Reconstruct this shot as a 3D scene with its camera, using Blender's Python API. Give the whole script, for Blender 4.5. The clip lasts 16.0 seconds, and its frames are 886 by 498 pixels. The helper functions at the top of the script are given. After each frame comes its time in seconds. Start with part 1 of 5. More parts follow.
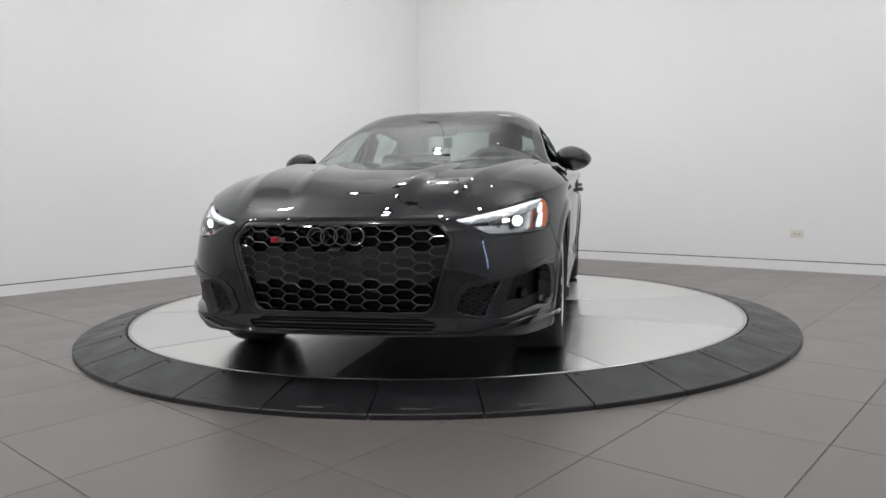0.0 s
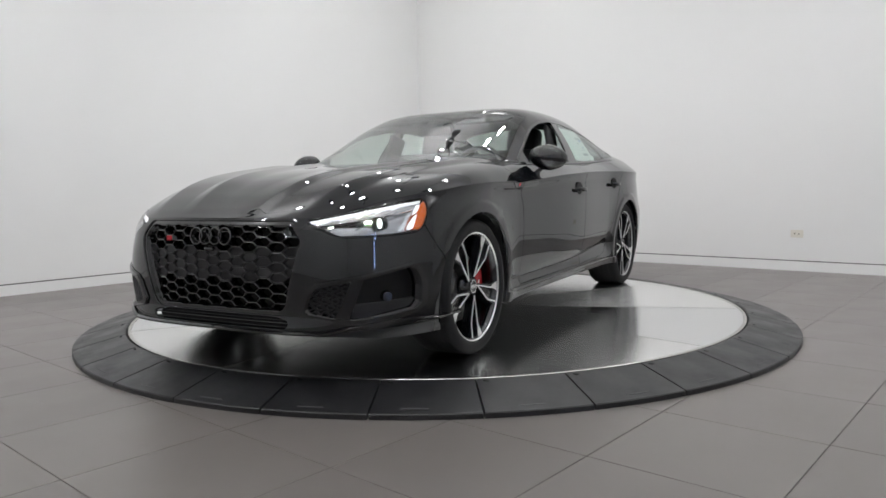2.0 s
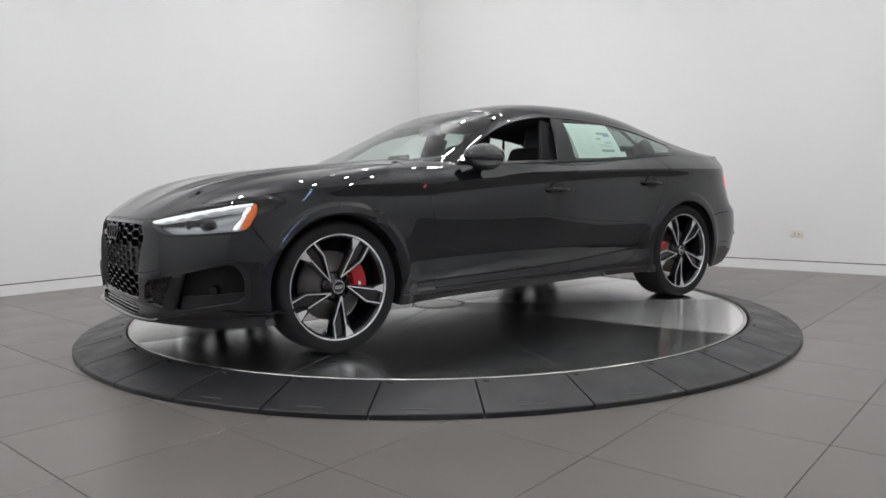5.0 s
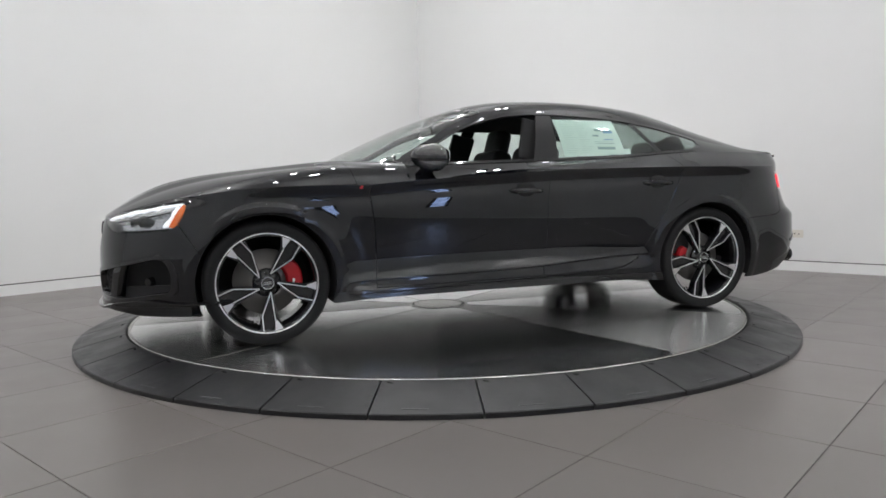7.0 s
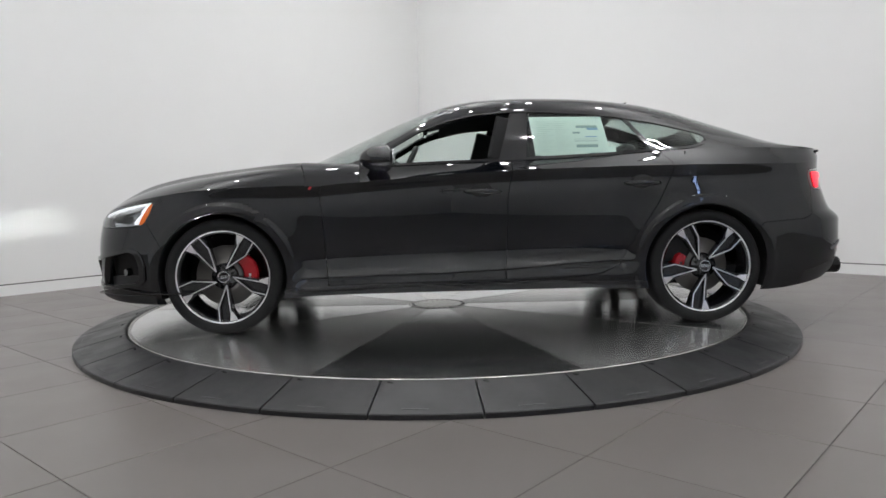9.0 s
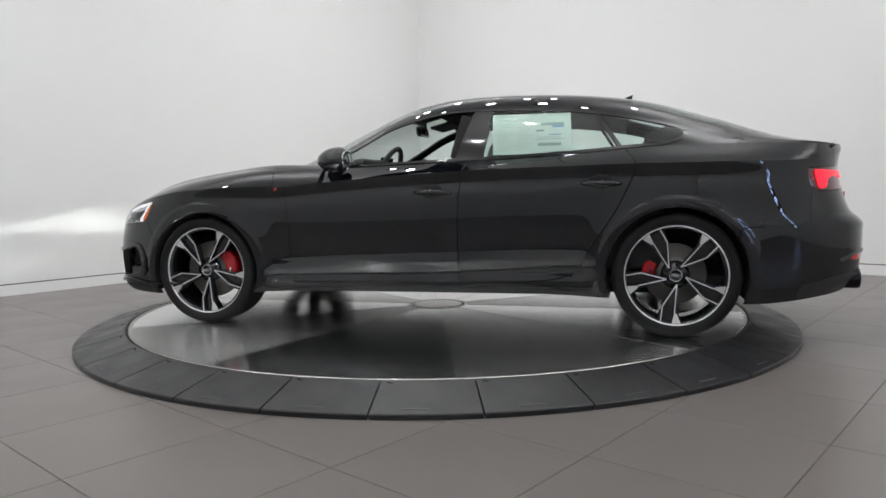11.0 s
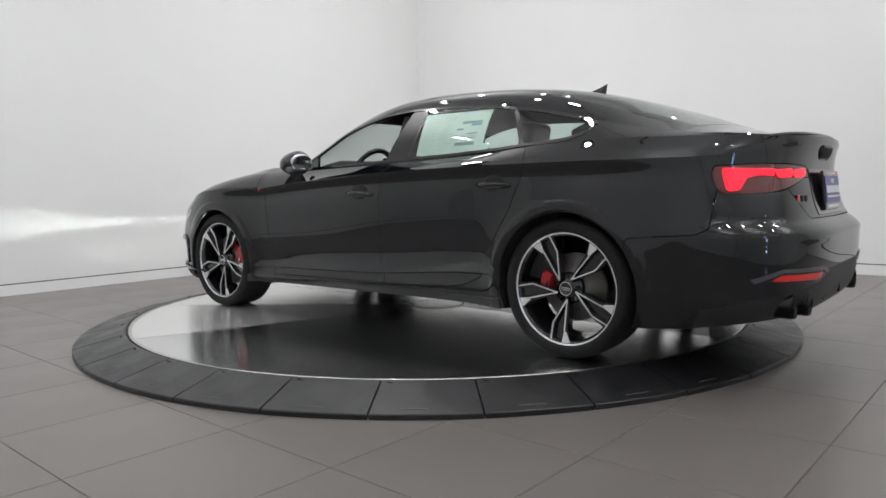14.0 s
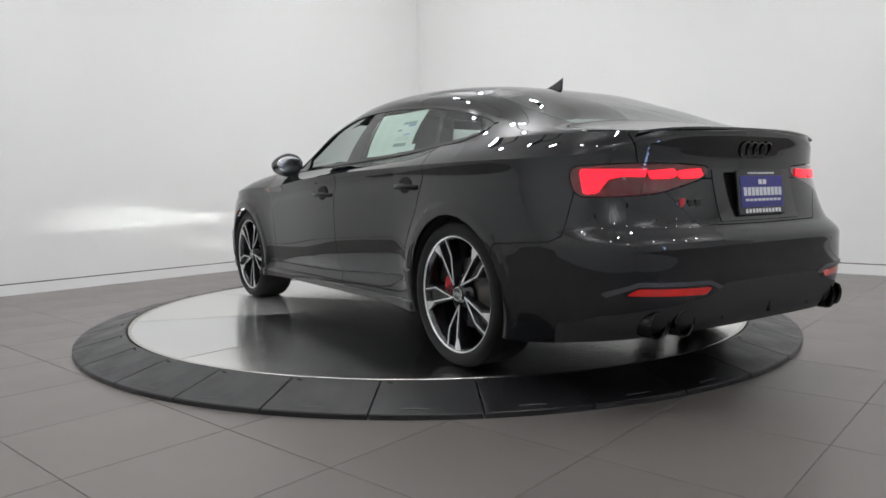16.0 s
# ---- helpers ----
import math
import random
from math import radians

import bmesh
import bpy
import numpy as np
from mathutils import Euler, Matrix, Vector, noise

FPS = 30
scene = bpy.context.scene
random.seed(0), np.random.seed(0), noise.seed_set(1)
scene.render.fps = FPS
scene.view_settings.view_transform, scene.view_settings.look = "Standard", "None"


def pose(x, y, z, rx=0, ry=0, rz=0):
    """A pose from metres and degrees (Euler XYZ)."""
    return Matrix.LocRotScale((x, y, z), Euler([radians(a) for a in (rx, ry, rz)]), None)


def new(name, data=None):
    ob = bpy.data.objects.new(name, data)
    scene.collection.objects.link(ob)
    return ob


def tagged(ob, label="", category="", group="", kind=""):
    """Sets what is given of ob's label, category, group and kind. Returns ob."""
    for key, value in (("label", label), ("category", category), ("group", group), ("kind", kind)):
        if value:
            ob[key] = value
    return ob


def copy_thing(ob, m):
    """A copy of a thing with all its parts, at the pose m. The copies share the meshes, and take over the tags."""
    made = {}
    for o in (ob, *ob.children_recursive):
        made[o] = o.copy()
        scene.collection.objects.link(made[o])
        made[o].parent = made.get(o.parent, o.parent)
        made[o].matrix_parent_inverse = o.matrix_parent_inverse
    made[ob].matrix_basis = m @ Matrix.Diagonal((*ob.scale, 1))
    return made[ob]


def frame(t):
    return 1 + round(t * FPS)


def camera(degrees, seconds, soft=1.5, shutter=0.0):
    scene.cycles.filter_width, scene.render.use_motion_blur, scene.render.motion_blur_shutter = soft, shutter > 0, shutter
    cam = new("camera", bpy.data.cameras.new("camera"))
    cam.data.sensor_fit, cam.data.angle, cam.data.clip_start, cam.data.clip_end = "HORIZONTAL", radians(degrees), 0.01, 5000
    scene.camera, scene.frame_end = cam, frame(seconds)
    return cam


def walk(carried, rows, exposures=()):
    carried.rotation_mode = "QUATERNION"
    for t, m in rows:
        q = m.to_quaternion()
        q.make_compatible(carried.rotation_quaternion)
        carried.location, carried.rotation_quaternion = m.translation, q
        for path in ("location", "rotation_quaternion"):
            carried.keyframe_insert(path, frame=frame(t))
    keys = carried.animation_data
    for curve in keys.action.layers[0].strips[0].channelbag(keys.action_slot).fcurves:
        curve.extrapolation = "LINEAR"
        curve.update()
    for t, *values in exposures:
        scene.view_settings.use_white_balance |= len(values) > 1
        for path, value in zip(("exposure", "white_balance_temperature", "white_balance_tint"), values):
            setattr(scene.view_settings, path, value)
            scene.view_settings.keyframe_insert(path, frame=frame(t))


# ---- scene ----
# ---- camera: stands still on a tripod before the turntable ----
cam = camera(64.0, 16.0, soft=1.6)


def still_pose():
    """Camera turned by yaw, pitch down and a slight lean."""
    m = Matrix.Rotation(radians(-0.481), 4, "Z") @ Matrix.Rotation(radians(90 - 4.815), 4, "X") @ Matrix.Rotation(radians(LEAN), 4, "Z")
    return Matrix.Translation((0, -5.034, 0.897)) @ m


LEAN = -1.051
walk(cam, [(0.0, still_pose()), (16.0, still_pose())])

# ---- light ----
scene.view_settings.exposure = 0.0
world = bpy.data.worlds.new("world")
scene.world = world
world.use_nodes = True
world.node_tree.nodes["Background"].inputs[0].default_value = (0.05, 0.055, 0.06, 1)
world.node_tree.nodes["Background"].inputs[1].default_value = 0.3

# room axes: walls and floor tiles stand at this angle to the camera
ROOM = radians(48.5)
RU = Vector((math.cos(ROOM), math.sin(ROOM), 0))
RV = Vector((-math.sin(ROOM), math.cos(ROOM), 0))
U1, V1 = 4.04, 3.875          # the two white walls
U0, V0 = -8.0, -8.0           # walls behind the camera
CEIL = 5.0
DECK_Z = 0.0804
SPIN0, SPIN = -102.667, -8.3744   # degrees, degrees per second


def room(u, v, z=0.0):
    return RU * u + RV * v + Vector((0, 0, z))


BULB = 42000.0


# ---- materials ----
def material(name, color, rough=0.5, metal=0.0, coat=0.0, coat_rough=0.03, spec=0.5, emit=None, power=0.0,
             noise_scale=0.0, noise_amount=0.0, bump=0.0, bump_scale=200.0, rough_var=0.0, per_object=0.0, stretch=(1, 1, 1)):
    m = bpy.data.materials.new(name)
    m.use_nodes = True
    nt = m.node_tree
    b = nt.nodes["Principled BSDF"]
    b.inputs["Base Color"].default_value = (*color, 1)
    b.inputs["Roughness"].default_value = rough
    b.inputs["Metallic"].default_value = metal
    b.inputs["Coat Weight"].default_value = coat
    b.inputs["Coat Roughness"].default_value = coat_rough
    b.inputs["Specular IOR Level"].default_value = spec
    if emit:
        b.inputs["Emission Color"].default_value = (*emit, 1)
        b.inputs["Emission Strength"].default_value = power
    tc = nt.nodes.new("ShaderNodeTexCoord")
    mp = nt.nodes.new("ShaderNodeMapping")
    mp.inputs["Scale"].default_value = stretch
    nt.links.new(tc.outputs["Object"], mp.inputs["Vector"])
    if noise_amount > 0 or rough_var > 0 or per_object > 0:
        n = nt.nodes.new("ShaderNodeTexNoise")
        n.inputs["Scale"].default_value = noise_scale
        n.inputs["Detail"].default_value = 6
        n.inputs["Roughness"].default_value = 0.62
        nt.links.new(mp.outputs["Vector"], n.inputs["Vector"])
        if noise_amount > 0:
            mix = nt.nodes.new("ShaderNodeMix")
            mix.data_type = "RGBA"
            mix.inputs["A"].default_value = (*[c * (1 - noise_amount) for c in color], 1)
            mix.inputs["B"].default_value = (*[min(1, c * (1 + noise_amount)) for c in color], 1)
            nt.links.new(n.outputs["Fac"], mix.inputs["Factor"])
            out = mix.outputs["Result"]
            if per_object > 0:
                oi = nt.nodes.new("ShaderNodeObjectInfo")
                hsv = nt.nodes.new("ShaderNodeHueSaturation")
                mr = nt.nodes.new("ShaderNodeMapRange")
                mr.inputs["To Min"].default_value = 1 - per_object
                mr.inputs["To Max"].default_value = 1 + per_object
                nt.links.new(oi.outputs["Random"], mr.inputs["Value"])
                nt.links.new(mr.outputs["Result"], hsv.inputs["Value"])
                nt.links.new(out, hsv.inputs["Color"])
                out = hsv.outputs["Color"]
            nt.links.new(out, b.inputs["Base Color"])
        if rough_var > 0:
            mr = nt.nodes.new("ShaderNodeMapRange")
            mr.inputs["From Min"].default_value = 0.3
            mr.inputs["From Max"].default_value = 0.7
            mr.inputs["To Min"].default_value = max(0.02, rough - rough_var)
            mr.inputs["To Max"].default_value = min(1, rough + rough_var)
            nt.links.new(n.outputs["Fac"], mr.inputs["Value"])
            nt.links.new(mr.outputs["Result"], b.inputs["Roughness"])
    if bump > 0:
        n2 = nt.nodes.new("ShaderNodeTexNoise")
        n2.inputs["Scale"].default_value = bump_scale
        n2.inputs["Detail"].default_value = 4
        nt.links.new(mp.outputs["Vector"], n2.inputs["Vector"])
        bp = nt.nodes.new("ShaderNodeBump")
        bp.inputs["Strength"].default_value = bump
        bp.inputs["Distance"].default_value = 0.002
        nt.links.new(n2.outputs["Fac"], bp.inputs["Height"])
        nt.links.new(bp.outputs["Normal"], b.inputs["Normal"])
    return m


def pane_material(name, tint, base=0.075):
    """Thin tinted pane: tinted see-through with a Fresnel gloss."""
    m = bpy.data.materials.new(name)
    m.use_nodes = True
    nt = m.node_tree
    nt.nodes.remove(nt.nodes["Principled BSDF"])
    tr = nt.nodes.new("ShaderNodeBsdfTransparent")
    tr.inputs["Color"].default_value = (*tint, 1)
    gl = nt.nodes.new("ShaderNodeBsdfGlossy")
    gl.inputs["Roughness"].default_value = 0.01
    # Schlick's law by the facing angle, the same from both sides
    lw = nt.nodes.new("ShaderNodeLayerWeight")
    lw.inputs["Blend"].default_value = 0.5
    pw = nt.nodes.new("ShaderNodeMath")
    pw.operation, pw.inputs[1].default_value = "POWER", 4.0
    nt.links.new(lw.outputs["Facing"], pw.inputs[0])
    fr = nt.nodes.new("ShaderNodeMath")
    fr.operation, fr.inputs[1].default_value, fr.inputs[2].default_value = "MULTIPLY_ADD", 1 - base, base
    nt.links.new(pw.outputs[0], fr.inputs[0])
    mx = nt.nodes.new("ShaderNodeMixShader")
    nt.links.new(fr.outputs[0], mx.inputs[0])
    nt.links.new(tr.outputs["BSDF"], mx.inputs[1])
    nt.links.new(gl.outputs["BSDF"], mx.inputs[2])
    nt.links.new(mx.outputs["Shader"], nt.nodes["Material Output"].inputs["Surface"])
    return m


def brushed_material(name, color, rough, aniso, wear):
    """Sheet metal brushed along the object's x axis, with fine grain and broad rubbed patches."""
    m = bpy.data.materials.new(name)
    m.use_nodes = True
    nt = m.node_tree
    b = nt.nodes["Principled BSDF"]
    b.inputs["Metallic"].default_value = 1.0
    b.inputs["Anisotropic"].default_value = aniso
    tc = nt.nodes.new("ShaderNodeTexCoord")
    grain_map = nt.nodes.new("ShaderNodeMapping")
    grain_map.inputs["Scale"].default_value = (1.5, 60.0, 1.0)
    nt.links.new(tc.outputs["Object"], grain_map.inputs["Vector"])
    grain = nt.nodes.new("ShaderNodeTexNoise")
    grain.inputs["Scale"].default_value = 1.0
    grain.inputs["Detail"].default_value = 3.0
    nt.links.new(grain_map.outputs["Vector"], grain.inputs["Vector"])
    patch = nt.nodes.new("ShaderNodeTexNoise")
    patch.inputs["Scale"].default_value = 2.6
    patch.inputs["Detail"].default_value = 5.0
    nt.links.new(tc.outputs["Object"], patch.inputs["Vector"])
    both_noise = nt.nodes.new("ShaderNodeMath")
    both_noise.operation, both_noise.inputs[1].default_value = "MULTIPLY_ADD", 0.35
    nt.links.new(grain.outputs["Fac"], both_noise.inputs[0])
    nt.links.new(patch.outputs["Fac"], both_noise.inputs[2])
    span = nt.nodes.new("ShaderNodeMapRange")
    span.inputs["From Min"].default_value, span.inputs["From Max"].default_value = 0.45, 0.90
    span.inputs["To Min"].default_value, span.inputs["To Max"].default_value = rough - wear * 0.5, rough + wear * 0.5
    nt.links.new(both_noise.outputs[0], span.inputs["Value"])
    nt.links.new(span.outputs["Result"], b.inputs["Roughness"])
    mix = nt.nodes.new("ShaderNodeMix")
    mix.data_type = "RGBA"
    mix.inputs["A"].default_value = (*[c * 0.985 for c in color], 1)
    mix.inputs["B"].default_value = (*[c * 1.015 for c in color], 1)
    nt.links.new(grain.outputs["Fac"], mix.inputs["Factor"])
    nt.links.new(mix.outputs["Result"], b.inputs["Base Color"])
    across = nt.nodes.new("ShaderNodeVectorTransform")
    across.vector_type, across.convert_from, across.convert_to = "VECTOR", "OBJECT", "WORLD"
    across.inputs[0].default_value = (0, 1, 0)
    nt.links.new(across.outputs[0], b.inputs["Tangent"])
    return m


M_WALL = material("wall_paint", (0.80, 0.80, 0.79), 0.6, noise_scale=0.7, noise_amount=0.02, bump=0.05, bump_scale=150)
M_BACKWALL = material("back_wall_paint", (0.70, 0.70, 0.71), 0.6, noise_scale=0.8, noise_amount=0.06, bump=0.05, bump_scale=150)
M_CEIL = material("ceiling_paint", (0.80, 0.80, 0.80), 0.8, noise_scale=1.0, noise_amount=0.05)
M_GAPSHADE = material("painted_gap_shadow", (0.05, 0.05, 0.05), 0.8)
M_TILE = material("porcelain_tile", (0.150, 0.135, 0.128), 0.325, noise_scale=2.2, noise_amount=0.10, rough_var=0.042, per_object=0.035, bump=0.02, bump_scale=90)
M_GROUT = material("grout", (0.075, 0.062, 0.055), 0.85, noise_scale=30, noise_amount=0.3)
M_RUBBER_RING = material("black_ramp_rubber", (0.0125, 0.0125, 0.014), 0.40, noise_scale=5, noise_amount=0.25, rough_var=0.10, per_object=0.15, bump=0.10, bump_scale=260)
M_RINGMARK = material("worn_lettering", (0.085, 0.085, 0.088), 0.6, noise_scale=70, noise_amount=0.9)
M_STEEL = brushed_material("brushed_steel", (0.89, 0.89, 0.88), 0.25, 0.80, 0.010)
# alternate sheets darker: how light falls on their brushing, put into the colour
M_STEEL_CROSS = brushed_material("darker_brushed_steel", (0.82, 0.83, 0.83), 0.18, 0.35, 0.010)
M_TRIMSTEEL = material("trim_steel", (0.62, 0.61, 0.58), 0.25, metal=1.0, noise_scale=12, noise_amount=0.1)
M_LAMP = material("lamp_glow", (0.9, 0.9, 0.9), 0.5, emit=(1.0, 0.97, 0.92), power=30.0)
M_LAMPCAN = material("lamp_can", (0.03, 0.03, 0.03), 0.5)
M_SOCKET = material("socket_plastic", (0.72, 0.69, 0.62), 0.4, noise_scale=20, noise_amount=0.05)
M_SOCKETHOLE = material("socket_hole", (0.12, 0.10, 0.08), 0.6)

M_PAINT = material("black_car_paint", (0.0034, 0.0041, 0.0056), 0.5, spec=0.0, coat=1.0, coat_rough=0.015, noise_scale=900, noise_amount=0.3)
M_PAINT.node_tree.nodes["Principled BSDF"].inputs["Coat IOR"].default_value = 1.60
M_GLOSS = material("gloss_black_trim", (0.006, 0.006, 0.007), 0.10, coat=0.5, noise_scale=40, noise_amount=0.2)
M_MATT = material("matt_black_plastic", (0.020, 0.020, 0.021), 0.48, noise_scale=60, noise_amount=0.25, bump=0.08, bump_scale=500)
M_GRILLEPLATE = material("grille_plate_plastic", (0.009, 0.009, 0.010), 0.40, noise_scale=60, noise_amount=0.2)
# near black: for dark parts, and for cavities whose shade is put into colour
M_VOID = material("black_parts_and_shade", (0.006, 0.006, 0.006), 0.8)
M_TYRE = material("tyre_rubber", (0.0085, 0.0085, 0.009), 0.62, spec=0.25, noise_scale=25, noise_amount=0.3, bump=0.15, bump_scale=220)
M_RIMBLACK = material("wheel_black_gloss", (0.010, 0.010, 0.012), 0.20, coat=0.6, noise_scale=20, noise_amount=0.2)
M_MACHINED = material("machined_aluminium", (0.78, 0.78, 0.78), 0.34, metal=1.0, noise_scale=60, noise_amount=0.08, rough_var=0.05)
M_DISC = material("brake_disc_iron", (0.20, 0.19, 0.18), 0.42, metal=0.5, noise_scale=14, noise_amount=0.2, rough_var=0.1)
M_CALIPER = material("red_caliper_paint", (0.42, 0.012, 0.018), 0.25, coat=0.5, noise_scale=30, noise_amount=0.1)
M_WHITEMARK = material("white_print", (0.8, 0.8, 0.8), 0.5)
M_PANE = pane_material("clear_pane", (0.80, 0.90, 0.86))
M_WSCREEN = pane_material("screen_pane", (0.70, 0.78, 0.75))
M_DARKPANE = pane_material("dark_pane", (0.52, 0.60, 0.57))
M_LENS = pane_material("lamp_lens", (0.94, 0.95, 0.96), 0.04)
M_DRL = material("running_light", (0.9, 0.9, 0.9), 0.4, emit=(0.92, 0.97, 1.0), power=0.75)
M_BEAM = material("dipped_beam", (0.9, 0.9, 0.9), 0.4, emit=(0.93, 1.0, 0.95), power=2.2)
M_BULB = material("beam_source", (0.9, 0.9, 0.9), 0.5, emit=(0.95, 1.0, 0.93), power=BULB)
M_AMBER = material("amber_marker", (0.70, 0.13, 0.015), 0.25, emit=(1.0, 0.22, 0.02), power=0.12, noise_scale=90, noise_amount=0.3)
M_LAMPBODY = material("lamp_housing_grey", (0.50, 0.51, 0.53), 0.24, metal=0.9, noise_scale=40, noise_amount=0.3)
M_CHROME = material("lamp_chrome", (0.7, 0.7, 0.72), 0.12, metal=1.0)
M_REDLENS = material("red_lamp_lens", (0.11, 0.004, 0.007), 0.06, coat=1.0, noise_scale=60, noise_amount=0.2)
M_REDGLOW = material("red_lamp_glow", (0.6, 0.01, 0.02), 0.3, emit=(1.0, 0.009, 0.028), power=1.5)
# no lamp: a faint glow is put in for the light it throws back
M_REFLECTOR = material("red_reflector_glow", (0.55, 0.015, 0.012), 0.15, coat=1.0, emit=(1.0, 0.03, 0.02), power=0.10, noise_scale=200, noise_amount=0.3)
M_LEATHER = material("black_leather", (0.018, 0.018, 0.019), 0.45, noise_scale=15, noise_amount=0.2, bump=0.2, bump_scale=300)
M_CABIN = material("cabin_lining", (0.016, 0.016, 0.017), 0.8, noise_scale=30, noise_amount=0.2)
M_PAPER = material("sticker_paper", (0.72, 0.78, 0.74), 0.6, noise_scale=25, noise_amount=0.04)
M_PRINT = material("sticker_print", (0.28, 0.36, 0.36), 0.6)
M_PRINTBLUE = material("sticker_print_blue", (0.20, 0.34, 0.55), 0.6)
M_PLATEBLUE = material("plate_blue", (0.035, 0.035, 0.22), 0.3, noise_scale=10, noise_amount=0.1)
M_TRIMGREY = material("satin_grey_trim", (0.07, 0.07, 0.075), 0.28, noise_scale=40, noise_amount=0.1)
M_PIPE = material("exhaust_black_chrome", (0.03, 0.03, 0.03), 0.22, metal=1.0)
M_REDBADGE = material("red_badge", (0.5, 0.02, 0.03), 0.3)
M_WINDOWGLOW = material("daylight_window", (0.2, 0.2, 0.25), 0.5, emit=(0.42, 0.58, 1.0), power=14.0)


# ---- mesh helpers ----
def mesh_from(name, verts, faces, mat, smooth=False):
    me = bpy.data.meshes.new(name)
    me.from_pydata([tuple(v) for v in verts], [], [tuple(f) for f in faces])
    me.materials.append(mat)
    if smooth:
        me.polygons.foreach_set("use_smooth", [True] * len(me.polygons))
    me.update()
    return me


def part(name, data, mat=None, parent=None, label="", m=None, smooth=None):
    """Links a bmesh or mesh as one object under parent."""
    if isinstance(data, bmesh.types.BMesh):
        me = bpy.data.meshes.new(name)
        data.to_mesh(me)
        data.free()
        if smooth:
            me.polygons.foreach_set("use_smooth", [True] * len(me.polygons))
    else:
        me = data
    if mat and not me.materials:
        me.materials.append(mat)
    ob = new(name, me)
    if parent is not None:
        ob.parent = parent
    if m is not None:
        ob.matrix_basis = m
    if label:
        ob["label"] = label
    return ob


def thing(name, label, category, group="", kind="", m=None):
    ob = new(name)
    if m is not None:
        ob.matrix_basis = m
    return tagged(ob, label, category, group, kind)


def box_bm(sx, sy, sz, bevel=0.0, seg=2, at=(0, 0, 0), bm=None, turn=None):
    bm2 = bmesh.new()
    bmesh.ops.create_cube(bm2, size=1.0)
    bmesh.ops.scale(bm2, vec=(sx, sy, sz), verts=bm2.verts)
    if bevel > 0:
        bmesh.ops.bevel(bm2, geom=bm2.edges[:], offset=bevel, segments=seg, affect="EDGES", profile=0.5)
    if turn is not None:
        bmesh.ops.transform(bm2, matrix=turn, verts=bm2.verts)
    bmesh.ops.translate(bm2, vec=at, verts=bm2.verts)
    return join_bm(bm, bm2)


def join_bm(bm, other):
    if bm is None:
        return other
    me = bpy.data.meshes.new("tmp")
    other.to_mesh(me)
    other.free()
    bm.from_mesh(me)
    bpy.data.meshes.remove(me)
    return bm


def cyl_bm(r1, r2, depth, seg=24, m=None, bm=None, caps=True):
    bm2 = bmesh.new()
    bmesh.ops.create_cone(bm2, cap_ends=caps, segments=seg, radius1=r1, radius2=r2, depth=depth)
    if m is not None:
        bmesh.ops.transform(bm2, matrix=m, verts=bm2.verts)
    return join_bm(bm, bm2)


def lathe(profile, seg=64, axis="Z"):
    """Turned shape: profile of (radius, height), closed on itself where first equals last."""
    n = len(profile)
    verts, faces = [], []
    for i in range(seg):
        a = 2 * math.pi * i / seg
        for r, h in profile:
            c, s = r * math.cos(a), r * math.sin(a)
            verts.append((c, s, h) if axis == "Z" else (c, h, s))
    for i in range(seg):
        j = (i + 1) % seg
        for k in range(n - 1):
            q = (i * n + k, j * n + k, j * n + k + 1, i * n + k + 1)
            faces.append(q if axis == "Z" else q[::-1])
    return verts, faces


def slab(poly, z0, z1):
    """Prism over a plan polygon (counter-clockwise)."""
    n = len(poly)
    verts = [(x, y, z0) for x, y in poly] + [(x, y, z1) for x, y in poly]
    faces = [tuple(range(n))[::-1], tuple(range(n, 2 * n))]
    faces += [(i, (i + 1) % n, n + (i + 1) % n, n + i) for i in range(n)]
    return verts, faces


def torus_bm(R, r, seg=40, ring=8, m=None, bm=None):
    verts, faces = lathe([(R + r * math.cos(2 * math.pi * k / ring), r * math.sin(2 * math.pi * k / ring)) for k in range(ring + 1)], seg)
    bm2 = bmesh.new()
    vs = [bm2.verts.new(v) for v in verts]
    for f in faces:
        bm2.faces.new([vs[i] for i in f])
    bmesh.ops.remove_doubles(bm2, verts=bm2.verts, dist=1e-6)
    if m is not None:
        bmesh.ops.transform(bm2, matrix=m, verts=bm2.verts)
    return join_bm(bm, bm2)


